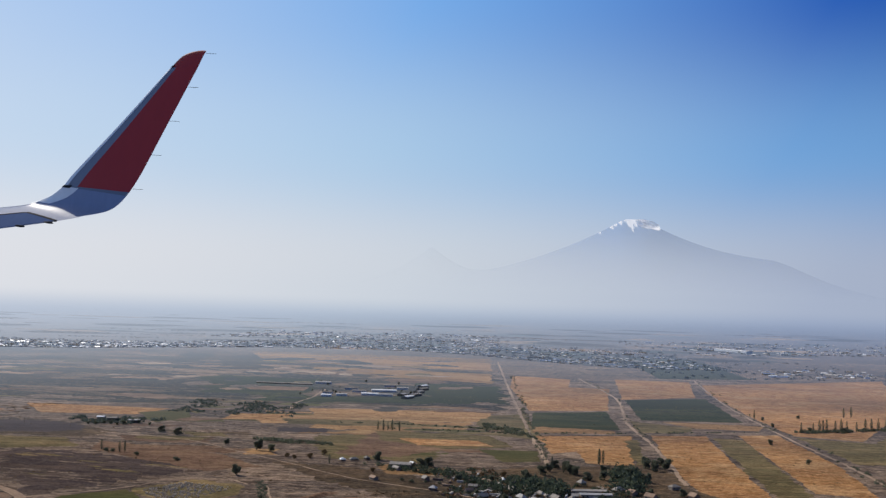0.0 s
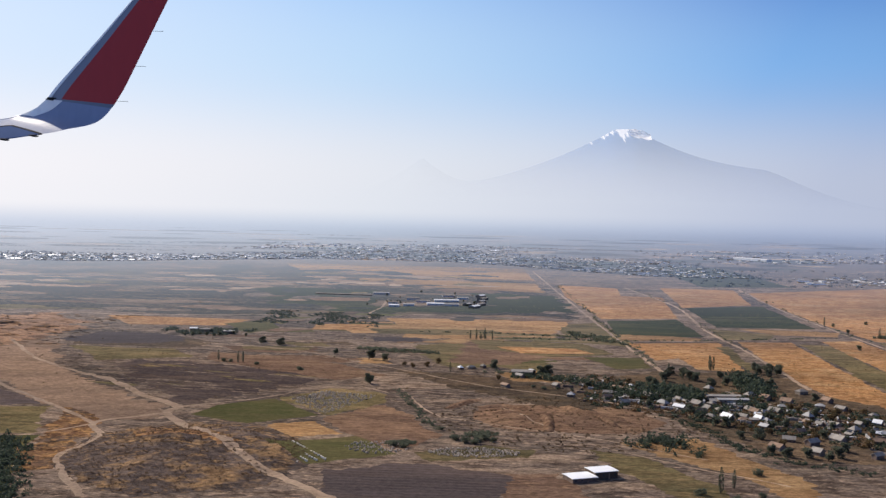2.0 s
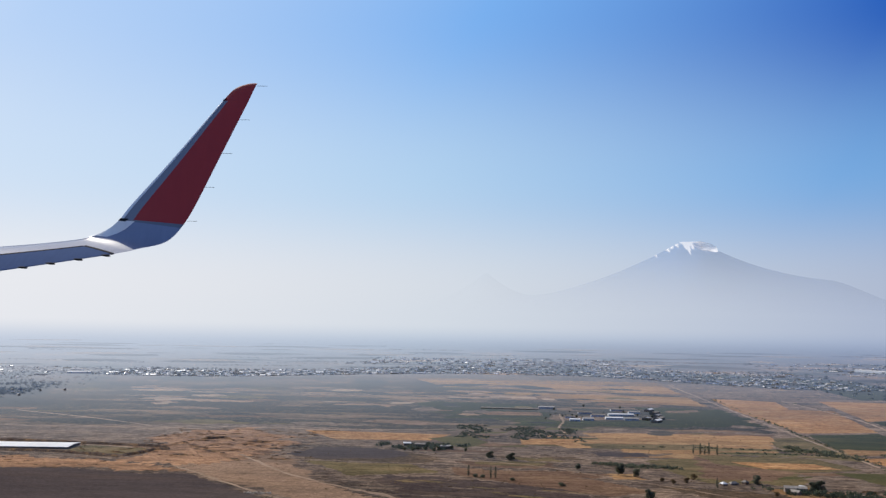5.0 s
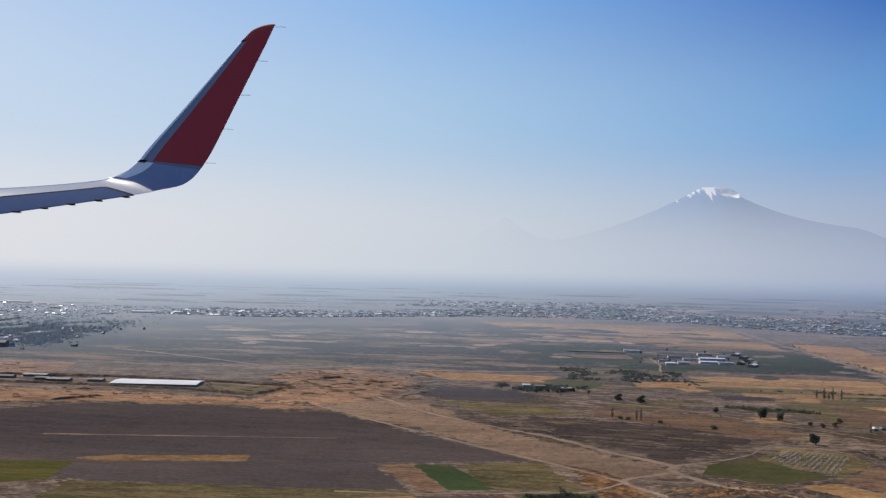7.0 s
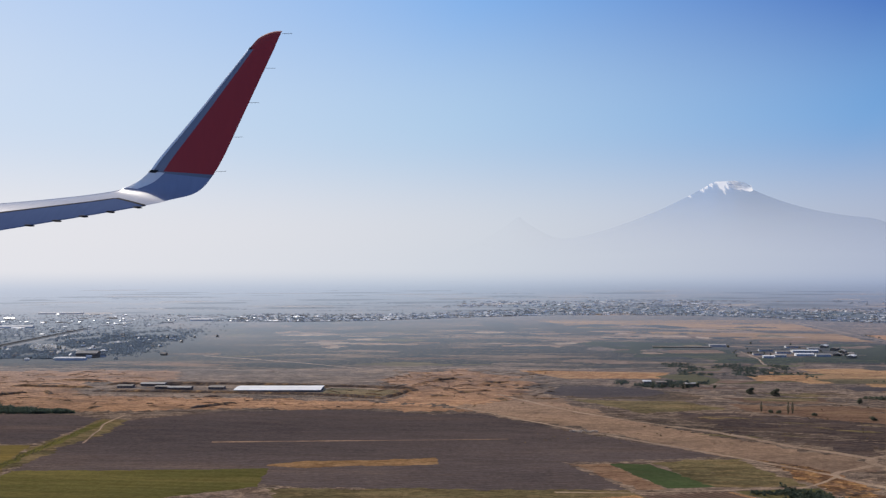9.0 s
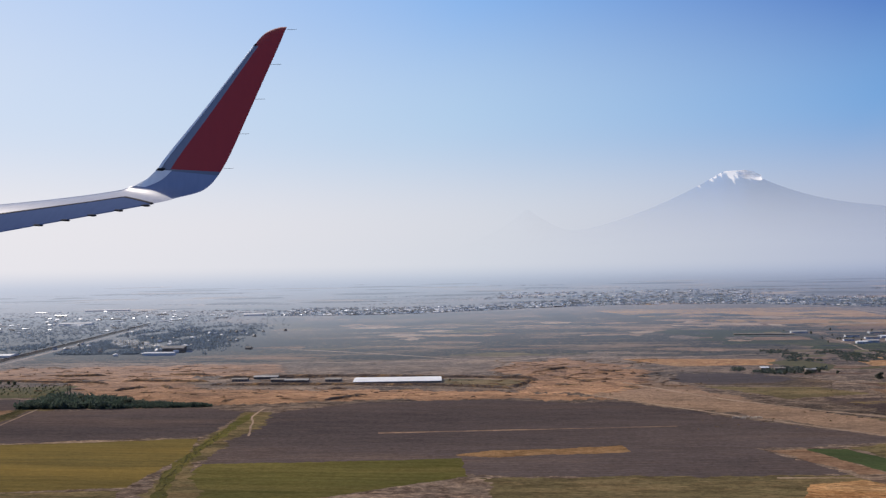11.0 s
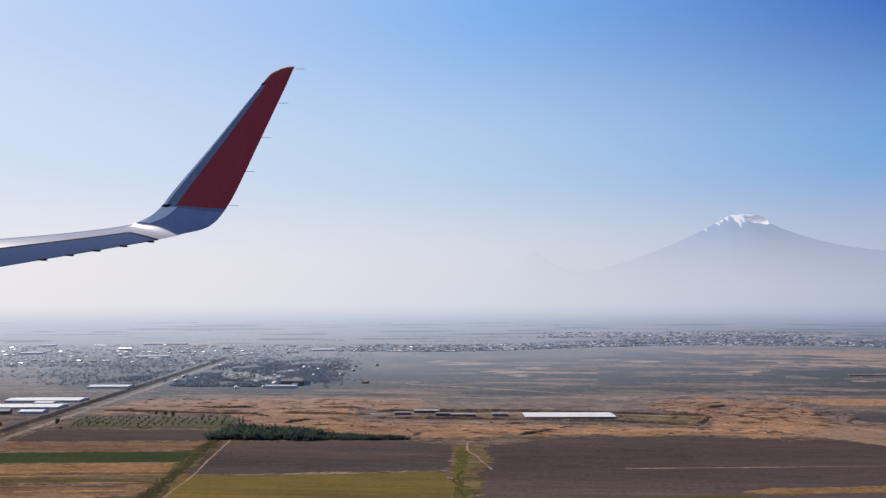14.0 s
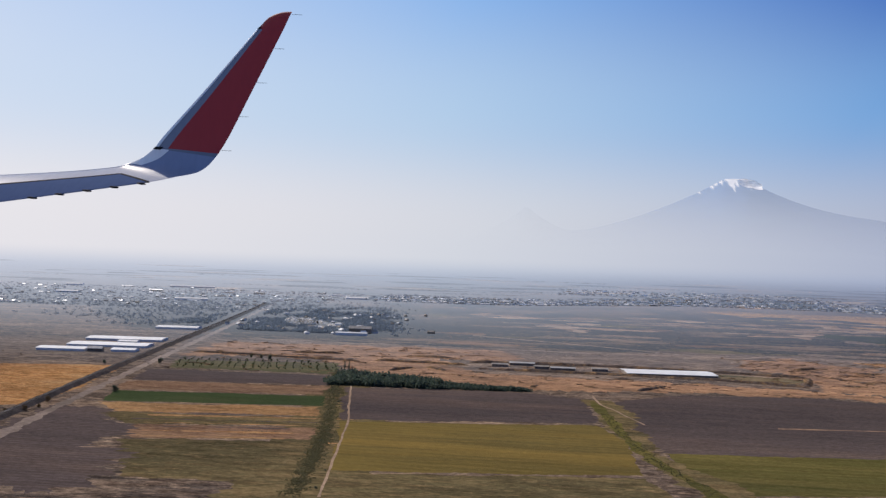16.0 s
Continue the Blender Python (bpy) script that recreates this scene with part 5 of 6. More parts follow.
for j in range(3):  # short rows of tufts on a tilled strip
    for i in range(7):
        tree("bush", -68.2 + 0.24 * i + 0.36 * j + rnd.uniform(-0.05, 0.05), 41.2 - 1.0 * j + 0.03 * i + rnd.uniform(-0.08, 0.08), 0.16)

# ---- the railway track on its bank ----
track = tagged(new("railway_track"), "pair of thin steel rails on a ballast bank", "railway", kind="structure")
track.empty_display_size = 0.2
RAIL = paint("rail_steel", (0.16, 0.13, 0.115), 0.45, 0.6, 0.3)
for side in (-0.04, 0.04):
    rail = Shape()
    line_r = [(-75.0, 28.0), (-76.4, 37.0), (-78.9, 54.5), (-84.2, 94.8), (-89.0, 130.0)]
    for (x0, y0), (x1, y1) in zip(line_r, line_r[1:]):
        long = math.hypot(x1 - x0, y1 - y0)
        rail.box(side - 0.007, side + 0.007, 0.0, long, 0.10, 0.142, 0, pose(x0, y0, 0, 0, 0, math.degrees(math.atan2(y1 - y0, x1 - x0)) - 90))
    part("rail", rail.mesh("rail", RAIL), track)

# ---- houses ----


def house(x, y, w, d, h, rz, roof, wall, label, hip=False, rise=0.13, group="village houses", windows=True, name="house", category="house"):
    ob = thing(name, x, y, relief(x, y), rz, label, category, group)
    s = Shape().box(-w / 2, w / 2, -d / 2, d / 2, -0.03, h)
    if not hip:
        s.add([(-w / 2, -d / 2, h), (-w / 2, d / 2, h), (-w / 2, 0, h + rise), (w / 2, -d / 2, h), (w / 2, d / 2, h), (w / 2, 0, h + rise)], [(0, 2, 1), (3, 4, 5)])
    part("wall", s.mesh("wall", wall), ob)
    r = Shape()
    if hip:
        r.hip(w, d, h + 0.003, rise)
    else:
        r.gable(w, d, h + 0.003, rise)
    part("roof", r.mesh("roof", roof), ob)
    if windows:
        n = max(2, int(w / 0.2))
        for k in range(n):
            cx = -w / 2 + (k + 0.5) * w / n
            door = k == n // 2
            b = Shape().box(cx - 0.03, cx + 0.03, -d / 2 - 0.006, -d / 2 + 0.01, 0.0 if door else h * 0.4, h * 0.78)
            part("door" if door else "window", b.mesh("pane", RUST if door else GLASS_DARK), ob)
    return ob


ROOFS = [(TIN, "pale tin roof"), (SLATE, "dull grey slate roof"), (SLATE, "grey slate roof"), (SLATE, "weathered grey roof"), (SLATE, "weathered grey roof"), (RUST, "rusty brown roof"), (RUST, "rusty brown roof"), (SHEET, "white sheet roof")]


def village_house(x, y, s=1.0, group="village houses", windows=True):
    roof, words = rnd.choice(ROOFS if windows else ROOFS[:5] + ROOFS[7:] * 2)
    wall, stone = rnd.choice(((PLASTER, "plastered"), (TUFA, "pinkish stone")) if windows else ((PLASTER, "plastered"), (WHITEWASH, "whitewashed")))
    house(x, y, rnd.uniform(0.32, 0.66) * s, rnd.uniform(0.26, 0.36) * s, rnd.uniform(0.09, 0.15) * s, rnd.choice((-18, -60, -66, -54, 26)) + rnd.uniform(-6, 6), roof, wall,
          f"low {stone} village house with {words}", rnd.random() < 0.4, rnd.uniform(0.10, 0.17) * s, group, windows)


SPOTS = [(3.7, 48.6), (4.4, 49.2), (5.4, 50.3), (4.6, 46.1), (7.4, 51.3), (5.8, 45.8), (6.1, 43.7), (9.0, 49.7), (9.5, 48.9), (8.8, 45.5), (7.8, 45.2), (10.2, 47.9), (9.9, 44.4),
         (12.0, 50.8), (7.4, 39.8), (6.4, 38.3), (11.5, 47.1), (12.4, 48.5), (10.4, 42.6), (10.9, 41.8), (12.3, 46.6), (8.1, 39.2), (7.7, 37.6), (9.4, 39.9), (5.6, 46.9), (4.0, 46.9), (5.0, 48.0)]
for x, y in SPOTS:
    village_house(x, y)
for x, y in [(1.6, 48.2), (2.2, 47.0), (-0.5, 51.0), (1.8, 51.8), (2.5, 50.9), (-0.1, 48.5), (8.4, 41.3), (7.2, 42.1), (6.4, 47.2), (5.3, 45.0), (13.2, 45.2), (13.6, 44.0), (12.6, 43.4), (11.6, 43.0), (14.2, 44.8), (12.2, 41.4), (11.0, 39.6), (9.8, 37.2)]:
    village_house(x, y, 0.85)
for k in range(46):
    u = rnd.random()
    village_house(2.2 + 11.0 * u + rnd.uniform(-0.9, 0.9), 49.8 - 9.0 * u + rnd.uniform(-2.4, 2.4), rnd.uniform(0.55, 0.85))
house(7.4, 48.8, 1.7, 0.32, 0.16, 3, SLATE, PLASTER, "long low barn with pale grey roof", rise=0.06, group="barns", name="barn", category="barn")
house(7.6, 47.9, 1.5, 0.32, 0.16, 3, TIN, PLASTER, "long low barn with tin roof", rise=0.06, group="barns", name="barn", category="barn")
house(-1.95, 33.25, 0.9, 0.7, 0.14, 20, SHEET, TUFA, "low shed with flat white roof", rise=0.012, group="white sheds", name="shed", category="shed")
house(-1.15, 33.75, 0.86, 0.68, 0.24, 20, SHEET, BARK, "taller dark shed with flat white roof", rise=0.012, group="white sheds", name="shed", category="shed")
for x, y in [(-5.2, 56.3), (-4.6, 56.6), (-3.9, 56.9), (-1.8, 54.8), (-2.1, 53.9), (-1.3, 55.4), (-3.1, 50.8)]:
    village_house(x, y, 0.8, "farmstead sheds")
house(-1.9, 54.6, 1.1, 0.5, 0.2, -8, SLATE, PLASTER, "low farm barn with grey roof", rise=0.1, group="barns", name="barn", category="barn")
for x, y, w, roof in [(-23.5, 70.6, 0.5, SHEET), (-22.6, 70.2, 0.7, SLATE), (-20.8, 69.4, 0.7, TIN)]:
    house(x, y, w, 0.4, 0.17, 4, roof, PLASTER, "small farmstead shed among dark trees", rise=0.06, group="farmstead sheds", name="shed", category="shed")
# the farm compound out on the plain
for x, y, w, d, roof in [(-5.3, 98.3, 2.4, 0.7, SHEET), (-6.4, 94.4, 1.6, 0.6, SHEET), (-4.9, 94.0, 1.3, 0.6, TIN), (-8.9, 93.0, 1.0, 0.5, TIN), (-10.2, 91.9, 0.9, 0.5, SHEET), (-10.4, 94.8, 0.9, 0.5, SLATE), (-12.0, 105.2, 1.6, 0.7, TIN), (-5.0, 104.0, 1.2, 0.6, SLATE), (-7.6, 97.0, 1.3, 0.5, SLATE), (-8.6, 99.6, 1.3, 0.5, SLATE), (-3.6, 101.4, 1.1, 0.5, TIN)]:
    house(x, y, w, d, 0.15, rnd.uniform(-3, 5), roof, WHITEWASH, "low farm building with pale roof", rise=0.07, group="farm compound", name="barn", category="barn")
for x, y, w, roof in [(-2.8, 92.6, 1.4, SHEET), (-2.2, 95.0, 1.6, SLATE), (-1.9, 98.0, 1.2, TIN), (-1.6, 101.2, 1.5, SLATE), (-1.6, 104.6, 1.3, SHEET), (-3.4, 94.6, 0.8, TIN)]:
    house(x, y, w, 0.6, 0.17, 62, roof, PLASTER, "low farm building set end-on with grey roof", rise=0.09, group="farm compound", name="barn", category="barn")
for k in range(34):
    tree(rnd.choice(("round", "round", "bush")), rnd.uniform(-12.8, -0.4), rnd.uniform(92, 109), rnd.uniform(0.35, 0.6))
house(-15.8, 103.6, 5.8, 0.5, 0.06, -3, SLATE, PLASTER, "very long low grey farm building", rise=0.05, group="farm compound", name="barn", category="barn")
house(63.2, 217.0, 10.0, 1.6, 0.4, -64, SHEET, WHITEWASH, "long white warehouse far out on the plain", rise=0.1, group="warehouses", windows=False, name="warehouse", category="warehouse")

# the walled yard with the long white shed
house(-47.6, 65.4, 5.5, 2.4, 0.11, 5, SHEET, PLASTER, "very long low shed with bright white roof", rise=0.07, group="yard sheds", name="long_shed", category="shed")
for x, y, w in [(-55.4, 65.6, 0.9), (-54.1, 65.2, 1.5), (-56.6, 67.2, 1.6), (-51.8, 65.6, 1.0), (-58.0, 65.9, 1.0)]:
    house(x, y, w, 0.6, 0.13, 2, TIN if w > 1 else SLATE, PLASTER, "low grey shed inside the walled yard", rise=0.06, group="yard sheds", name="shed", category="shed")


def bank(line, wide, high, label, mat):
    """A low earth bank or wall along a line."""
    sh = Shape()
    pts = ragged(line, 0.5, 0.1, close=False)
    n, vs = len(pts), []
    for i, p in enumerate(pts):
        d = (pts[min(n - 1, i + 1)] - pts[max(0, i - 1)]).normalized()
        s = Vector((-d.y, d.x)) * wide
        k = high * (0.85 + 0.4 * noise.noise((p.x * 1.1, p.y * 1.1, 5)))
        k = relief(p.x, p.y) + k * (0.15 if i in (0, n - 1) else 1)
        vs += [(p.x - s.x, p.y - s.y, -0.03), (p.x - s.x * 0.3, p.y - s.y * 0.3, k), (p.x + s.x * 0.3, p.y + s.y * 0.3, k), (p.x + s.x, p.y + s.y, -0.03)]
    sh.add(vs, [(4 * i + j, 4 * i + j + 1, 4 * i + j + 5, 4 * i + j + 4) for i in range(n - 1) for j in range(3)])
    return tagged(new("earth_bank", sh.mesh("earth_bank", mat, True)), label, "bank", kind="structure")


YARD = "dark earth bank round the walled yard"
bank([(-60.0, 67.6), (-52.0, 68.4), (-44.0, 67.4), (-38.9, 66.4)], 0.28, 0.17, YARD, SCRUB)
bank([(-38.9, 66.4), (-39.6, 63.6), (-40.3, 61.6)], 0.28, 0.15, YARD, SCRUB)
bank([(-40.3, 61.6), (-44.8, 63.1), (-50.8, 63.6), (-58.4, 63.9)], 0.28, 0.14, YARD, SCRUB)
BANKS = "steep eroded bank of reddish earth"
for line in ([(-6.2, 44.8), (-5.5, 45.9), (-4.6, 47.1)], [(-4.8, 45.2), (-3.6, 45.3), (-2.5, 44.1)], [(-2.0, 43.5), (-1.9, 41.9), (-2.2, 40.5)], [(-4.2, 44.0), (-3.0, 43.6)], [(-1.2, 45.0), (0.4, 43.2), (0.8, 41.6)]):
    bank([(x, y) for x, y in line], 0.3, 0.16, BANKS, FALLOW)
CLAY = "low dark heap of dug earth on clay"
for line in ([(-64.4, 60.9), (-63.2, 63.0)], [(-62.4, 63.8), (-61.2, 61.9)], [(-66.0, 66.2), (-60.0, 65.6)], [(-56.2, 55.8), (-55.9, 57.0)], [(-51.4, 61.5), (-50.2, 61.5)], [(-50.6, 56.4), (-48.7, 59.0)],
             [(-55.3, 59.4), (-54.6, 59.9)], [(-66.8, 65.2), (-78.0, 66.8)], [(-47.0, 61.0), (-46.2, 61.2)], [(-42.0, 60.6), (-41.2, 60.4)], [(-72.0, 69.0), (-68.6, 69.6)], [(-64.0, 70.0), (-61.0, 69.4)],
             [(-36.4, 66.0), (-35.2, 65.0)], [(-34.6, 70.2), (-32.9, 70.6)], [(-38.2, 71.6), (-36.4, 72.6)], [(-33.6, 62.2), (-32.8, 61.0)], [(-37.6, 63.6), (-36.4, 62.8)], [(-35.0, 75.0), (-33.4, 75.6)]):
    bank(line, 0.22, 0.13, CLAY, SCRUB)

heap_rnd, heaps = random.Random(91), Shape()
for k in range(520):
    zone = heap_rnd.random()
    if zone < 0.45:
        x, y = heap_rnd.uniform(-42, -30), heap_rnd.uniform(62, 79)
    elif zone < 0.8:
        x, y = heap_rnd.uniform(-77, -40), heap_rnd.uniform(57, 62) + (6 if heap_rnd.random() < 0.4 else 0)
    else:
        x, y = heap_rnd.uniform(-78, -58), heap_rnd.uniform(66, 76)
    w, d, h = heap_rnd.uniform(0.1, 0.5) * (2.2 if heap_rnd.random() < 0.15 else 1), heap_rnd.uniform(0.05, 0.12), heap_rnd.uniform(0.015, 0.05)
    ring = [(math.cos(a) * w * heap_rnd.uniform(0.7, 1.2), math.sin(a) * d * heap_rnd.uniform(0.7, 1.2), -0.02) for a in np.arange(0, 6.2, 0.7)]
    n = len(ring)
    top = [(-w * 0.4, 0, h), (w * 0.4, d * 0.1, h * 0.8)]
    heaps.add(ring + top, [(i, (i + 1) % n, n if ring[i][0] < 0 else n + 1) for i in range(n)] + [(n, n + 1, 2), (n + 1, n, 6)], 0 if heap_rnd.random() < 0.6 else 1, pose(x, y, relief(x, y), 0, 0, heap_rnd.uniform(-20, 20)))
tagged(new("earth_heaps", heaps.mesh("earth_heaps", [SCRUB, DUG])), "small heaps of dug earth over clay ground", "heaps", kind="stuff")

# greenhouses by the railway
GH = "long white plastic-covered greenhouse"
for x, y, w, d in [(-84.9, 73.0, 5.3, 2.2), (-84.2, 68.3, 5.2, 2.2), (-85.8, 64.7, 3.0, 1.6), (-82.0, 65.2, 1.5, 1.2), (-85.2, 85.0, 3.4, 2.0), (-83.9, 70.7, 1.3, 0.9)]:
    house(x, y, w, d, 0.12, 6, SHEET, WHITEWASH, GH, rise=0.07, group="greenhouses", windows=False, name="greenhouse", category="greenhouse")
for x, y, w in [(-113.0, 174.0, 7.5), (-99.5, 132.0, 4.2), (-80.8, 153.0, 3.4), (-130.5, 166.0, 2.6), (-120.0, 140.0, 3.0)]:
    house(x, y, w, 1.6, 0.18, 14, SHEET, SHEET, "distant long white greenhouse in haze", rise=0.12, group="greenhouses", windows=False, name="greenhouse", category="greenhouse")
house(-83.6, 64.4, 0.9, 0.5, 0.18, 6, TIN, PLASTER, "small shed with pale tin roof beside greenhouses", group="greenhouses", name="shed", category="shed")

# the village at the railway, with smoke rising
for x, y in [(-81.0, 94.4), (-73.9, 88.5), (-72.1, 89.5), (-73.6, 96.3), (-71.6, 114.2), (-64.4, 90.8), (-78.9, 98.7), (-84.6, 112.5)]:
    village_house(x, y, 1.0, "railway village houses", False)
house(-70.3, 88.0, 1.9, 0.9, 0.38, 4, TIN, PLASTER, "large barn with dark grey roof", rise=0.2, group="barns", windows=False, name="barn", category="barn")
house(-70.6, 85.2, 2.6, 0.5, 0.18, 4, SHEET, WHITEWASH, "long low barn with white roof", rise=0.08, group="barns", windows=False, name="barn", category="barn")
for k in range(60):
    u, v = min(1.0, max(0.0, rnd.gauss(0.45, 0.27))), rnd.random()
    village_house(-83.0 + 17 * u, 86.0 + 34 * v - 3 * u, rnd.uniform(0.7, 1.05), "railway village houses", False)

# ---- what nobody could count: the towns, their trees, scrub and stones ----


def town(name, label, count, place, seed, big=1.0):
    r = random.Random(seed)
    sh = Shape()
    made = 0
    while made < count:
        x, y = place(r)
        if noise.noise((x * 0.22, y * 0.12, seed)) + r.uniform(-0.45, 0.45) < -0.12:
            continue
        made += 1
        w, d, h = r.uniform(0.28, 0.75) * big, r.uniform(0.35, 0.6) * big, r.choice((0.02, 0.03, 0.05, 0.08)) * big
        if r.random() < 0.10:
            w *= r.uniform(2.0, 4.0)
        if r.random() < 0.03:
            h *= 2.6
        m = pose(x, y, 0, 0, 0, r.choice((-12, 4, 10, -52, 28)) + r.uniform(-8, 8))
        sh.box(-w / 2, w / 2, -d / 2, d / 2, -0.05, h, 0 if r.random() < 0.35 else 5, m)
        sh.gable(w, d, h + 0.003, r.uniform(0.06, 0.12) * big, 0.03, r.choice((1, 2, 3, 3, 3, 4, 4)), m)
    return tagged(new(name, sh.mesh(name, [PLASTER, SLATE, TIN, SHEET, GALVANISED, WHITEWASH])), label, "houses", kind="stuff")


def band(x0, x1, near, deep, power=1.6):
    def place(r):
        x = r.uniform(x0, x1)
        y0 = near(x)
        return x, y0 + deep(x) * r.random() ** power
    return place


town("town_houses", "distant town of small white-roofed houses", 1500, band(-78, 42, south, lambda x: 22 + 34 * smoothstep(-50, 20, x)), 11, 0.8)
town("town_houses", "far suburb of small white-roofed houses", 260, band(52, 130, lambda x: 200 + 0.5 * (x - 55), lambda x: 60), 12)
town("town_houses", "scattered far farmhouses", 60, band(46, 66, lambda x: 124 + 0.3 * x, lambda x: 16), 13)
town("town_houses", "distant hazy town beyond the railway", 330, band(-150, -84, lambda x: 114 + 0.1 * (x + 100), lambda x: 58, 1.5), 14, 0.8)

town("town_houses", "far hamlet of white houses in the haze", 150, band(-45, 14, lambda x: 212 + 0.25 * (x + 45), lambda x: 40, 1.2), 15, 1.25)


def scatter(name, label, count, place, mat, seed, low, high, flat=0.7, blobs=3, leafs=13):
    """Clumps of loose leaf sprays by the thousand."""
    r, g = random.Random(seed), np.random.default_rng(seed)
    spots = []
    for _ in range(count):
        x, y = place(r)
        for _ in range(blobs):
            s = r.uniform(low, high)
            spots.append((x + r.uniform(-s, s) * 1.3, y + r.uniform(-s, s), relief(x, y) + s * flat * r.uniform(0.3, 0.8), s))
    c = np.repeat(np.array(spots), leafs, axis=0)
    n = len(c)
    way = g.normal(size=(n, 3))
    way *= (g.random((n, 1)) ** 0.4) / np.linalg.norm(way, axis=1, keepdims=True)
    at = c[:, :3] + way * c[:, 3:] * np.array((1.0, 1.0, flat))
    at[:, 2] = np.maximum(at[:, 2], c[:, 3] * 0.06)
    a = g.normal(size=(n, 3))
    a /= np.linalg.norm(a, axis=1, keepdims=True)
    b = np.cross(a, g.normal(size=(n, 3)))
    b /= np.linalg.norm(b, axis=1, keepdims=True)
    size = c[:, 3:] * g.uniform(0.22, 0.5, (n, 1))
    corners = np.stack((at - a * size, at - b * size * 0.7, at + a * size, at + b * size * 0.7), axis=1).reshape(-1, 3)
    faces = np.arange(4 * n).reshape(-1, 4)
    return tagged(new(name, mesh_from(name, corners.tolist(), faces.tolist(), mat)), label, "vegetation", kind="stuff")


def clumpy(place, scale, seed, least=0.05):
    """Keeps the spots of a place that fall into uneven clumps."""
    def pick(r):
        while True:
            x, y = place(r)
            if noise.noise((x * scale, y * scale * 0.7, seed)) + r.uniform(-0.15, 0.15) > least:
                return x, y
    return pick


scatter("town_trees", "haze-tinted green trees among the town houses", 1500, band(-80, 44, lambda x: south(x) - 1, lambda x: 26 + 36 * smoothstep(-50, 20, x), 1.4), LEAF_FAR, 21, 0.10, 0.26, 0.8)
scatter("town_trees", "haze-tinted trees of a far hamlet", 260, band(-48, 16, lambda x: 210 + 0.25 * (x + 45), lambda x: 44, 1.2), LEAF_FAR, 66, 0.14, 0.32)
scatter("town_trees", "haze-tinted trees of the far suburb", 140, band(44, 130, lambda x: 196 + 0.5 * (x - 55), lambda x: 70), LEAF_FAR, 22, 0.18, 0.36)
scatter("town_trees", "haze-tinted trees among hazy houses", 3200, band(-150, -82, lambda x: 112 + 0.1 * (x + 100), lambda x: 60, 1.5), LEAF_MIST, 23, 0.06, 0.16, 0.7)


def along(line, spread):
    def place(r):
        k = r.randrange(len(line) - 1)
        p = Vector(line[k]).lerp(Vector(line[k + 1]), r.random())
        return p.x + r.gauss(0, spread), p.y + r.gauss(0, spread)
    return place


def railside(r):
    """Clumps of village trees, thickest in the middle."""
    while True:
        x, y = r.gauss(-77.0, 6.0), 86.0 + abs(r.gauss(0, 18.0))
        if noise.noise((x * 0.35, y * 0.16, 4.4)) + r.uniform(-0.3, 0.3) > 0.0 and (x < -67.5 - 0.12 * (y - 90) + r.gauss(0, 1.0) + 3.0 * noise.noise((y * 0.25, 7.0, 1.0))) and abs(x + 83.6 + 0.14 * (y - 94.8)) > 1.7:
            return x, y


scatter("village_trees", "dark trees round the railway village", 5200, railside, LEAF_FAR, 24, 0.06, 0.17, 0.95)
scatter("village_trees", "haze-tinted trees beyond the railway", 500, lambda r: (-89.0 - 0.14 * r.uniform(0, 30) - abs(r.gauss(0, 7.0)), r.uniform(94.0, 130.0)), LEAF_MIST, 53, 0.06, 0.16, 0.8)
far_lines = random.Random(73)
for k in range(16):
    y = 185 + 200 * far_lines.random() ** 1.4
    x, w = far_lines.uniform(-0.62, 0.45) * y - 28, far_lines.uniform(0.02, 0.09) * y
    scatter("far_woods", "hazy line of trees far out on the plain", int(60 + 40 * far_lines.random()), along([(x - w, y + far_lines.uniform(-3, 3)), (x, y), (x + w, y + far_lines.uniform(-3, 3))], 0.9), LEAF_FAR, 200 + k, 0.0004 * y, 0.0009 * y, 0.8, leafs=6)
scatter("far_trees", "rows of haze-tinted trees on the plain", 120, band(28, 66, lambda x: 120 + 0.3 * x, lambda x: 40), LEAF_FAR, 25, 0.12, 0.26)
scatter("copse", "dark scattered thicket on the plain by the farm", 420, clumpy(band(-20.5, -10.8, lambda x: 76.6 - 0.2 * (x + 20), lambda x: 9.5, 1.0), 0.5, 3.1, -0.02), LEAF_COPSE, 26, 0.04, 0.13)
scatter("copse", "dark trees round the small farmstead", 120, clumpy(band(-25.4, -19.2, lambda x: 68.4, lambda x: 3.2, 1.3), 0.7, 5.3), LEAF_COPSE, 55, 0.06, 0.17, 0.9)
scatter("tree_belt", "dense dark green tree belt along a field", 700, band(-66.6, -61.2, lambda x: 53.4, lambda x: 4.6 - 0.43 * (x + 66.4), 1.0), LEAF_BELT, 33, 0.09, 0.21, 1.25)
scatter("tree_belt", "low dark green shrubs at the end of a tree belt", 420, band(-61.4, -56.4, lambda x: 53.5 + 0.12 * (x + 61.4), lambda x: 2.3 - 0.40 * (x + 61.4), 1.0), LEAF_BELT, 56, 0.06, 0.15, 0.9)
scatter("copse", "dark thicket by the field road", 60, band(3.4, 6.4, lambda x: 70 - 1.2 * x + 6, lambda x: 3.5, 1.0), LEAF, 27, 0.08, 0.2)
scatter("scrub", "low dry bushes on the plain", 900, band(-32, 24, lambda x: 46, lambda x: 50, 1.3), LEAF_DRY, 28, 0.015, 0.05)
scatter("scrub", "low dry bushes on the plain", 500, band(-90, -30, lambda x: 58, lambda x: 50, 1.3), LEAF_DRY, 29, 0.015, 0.05)


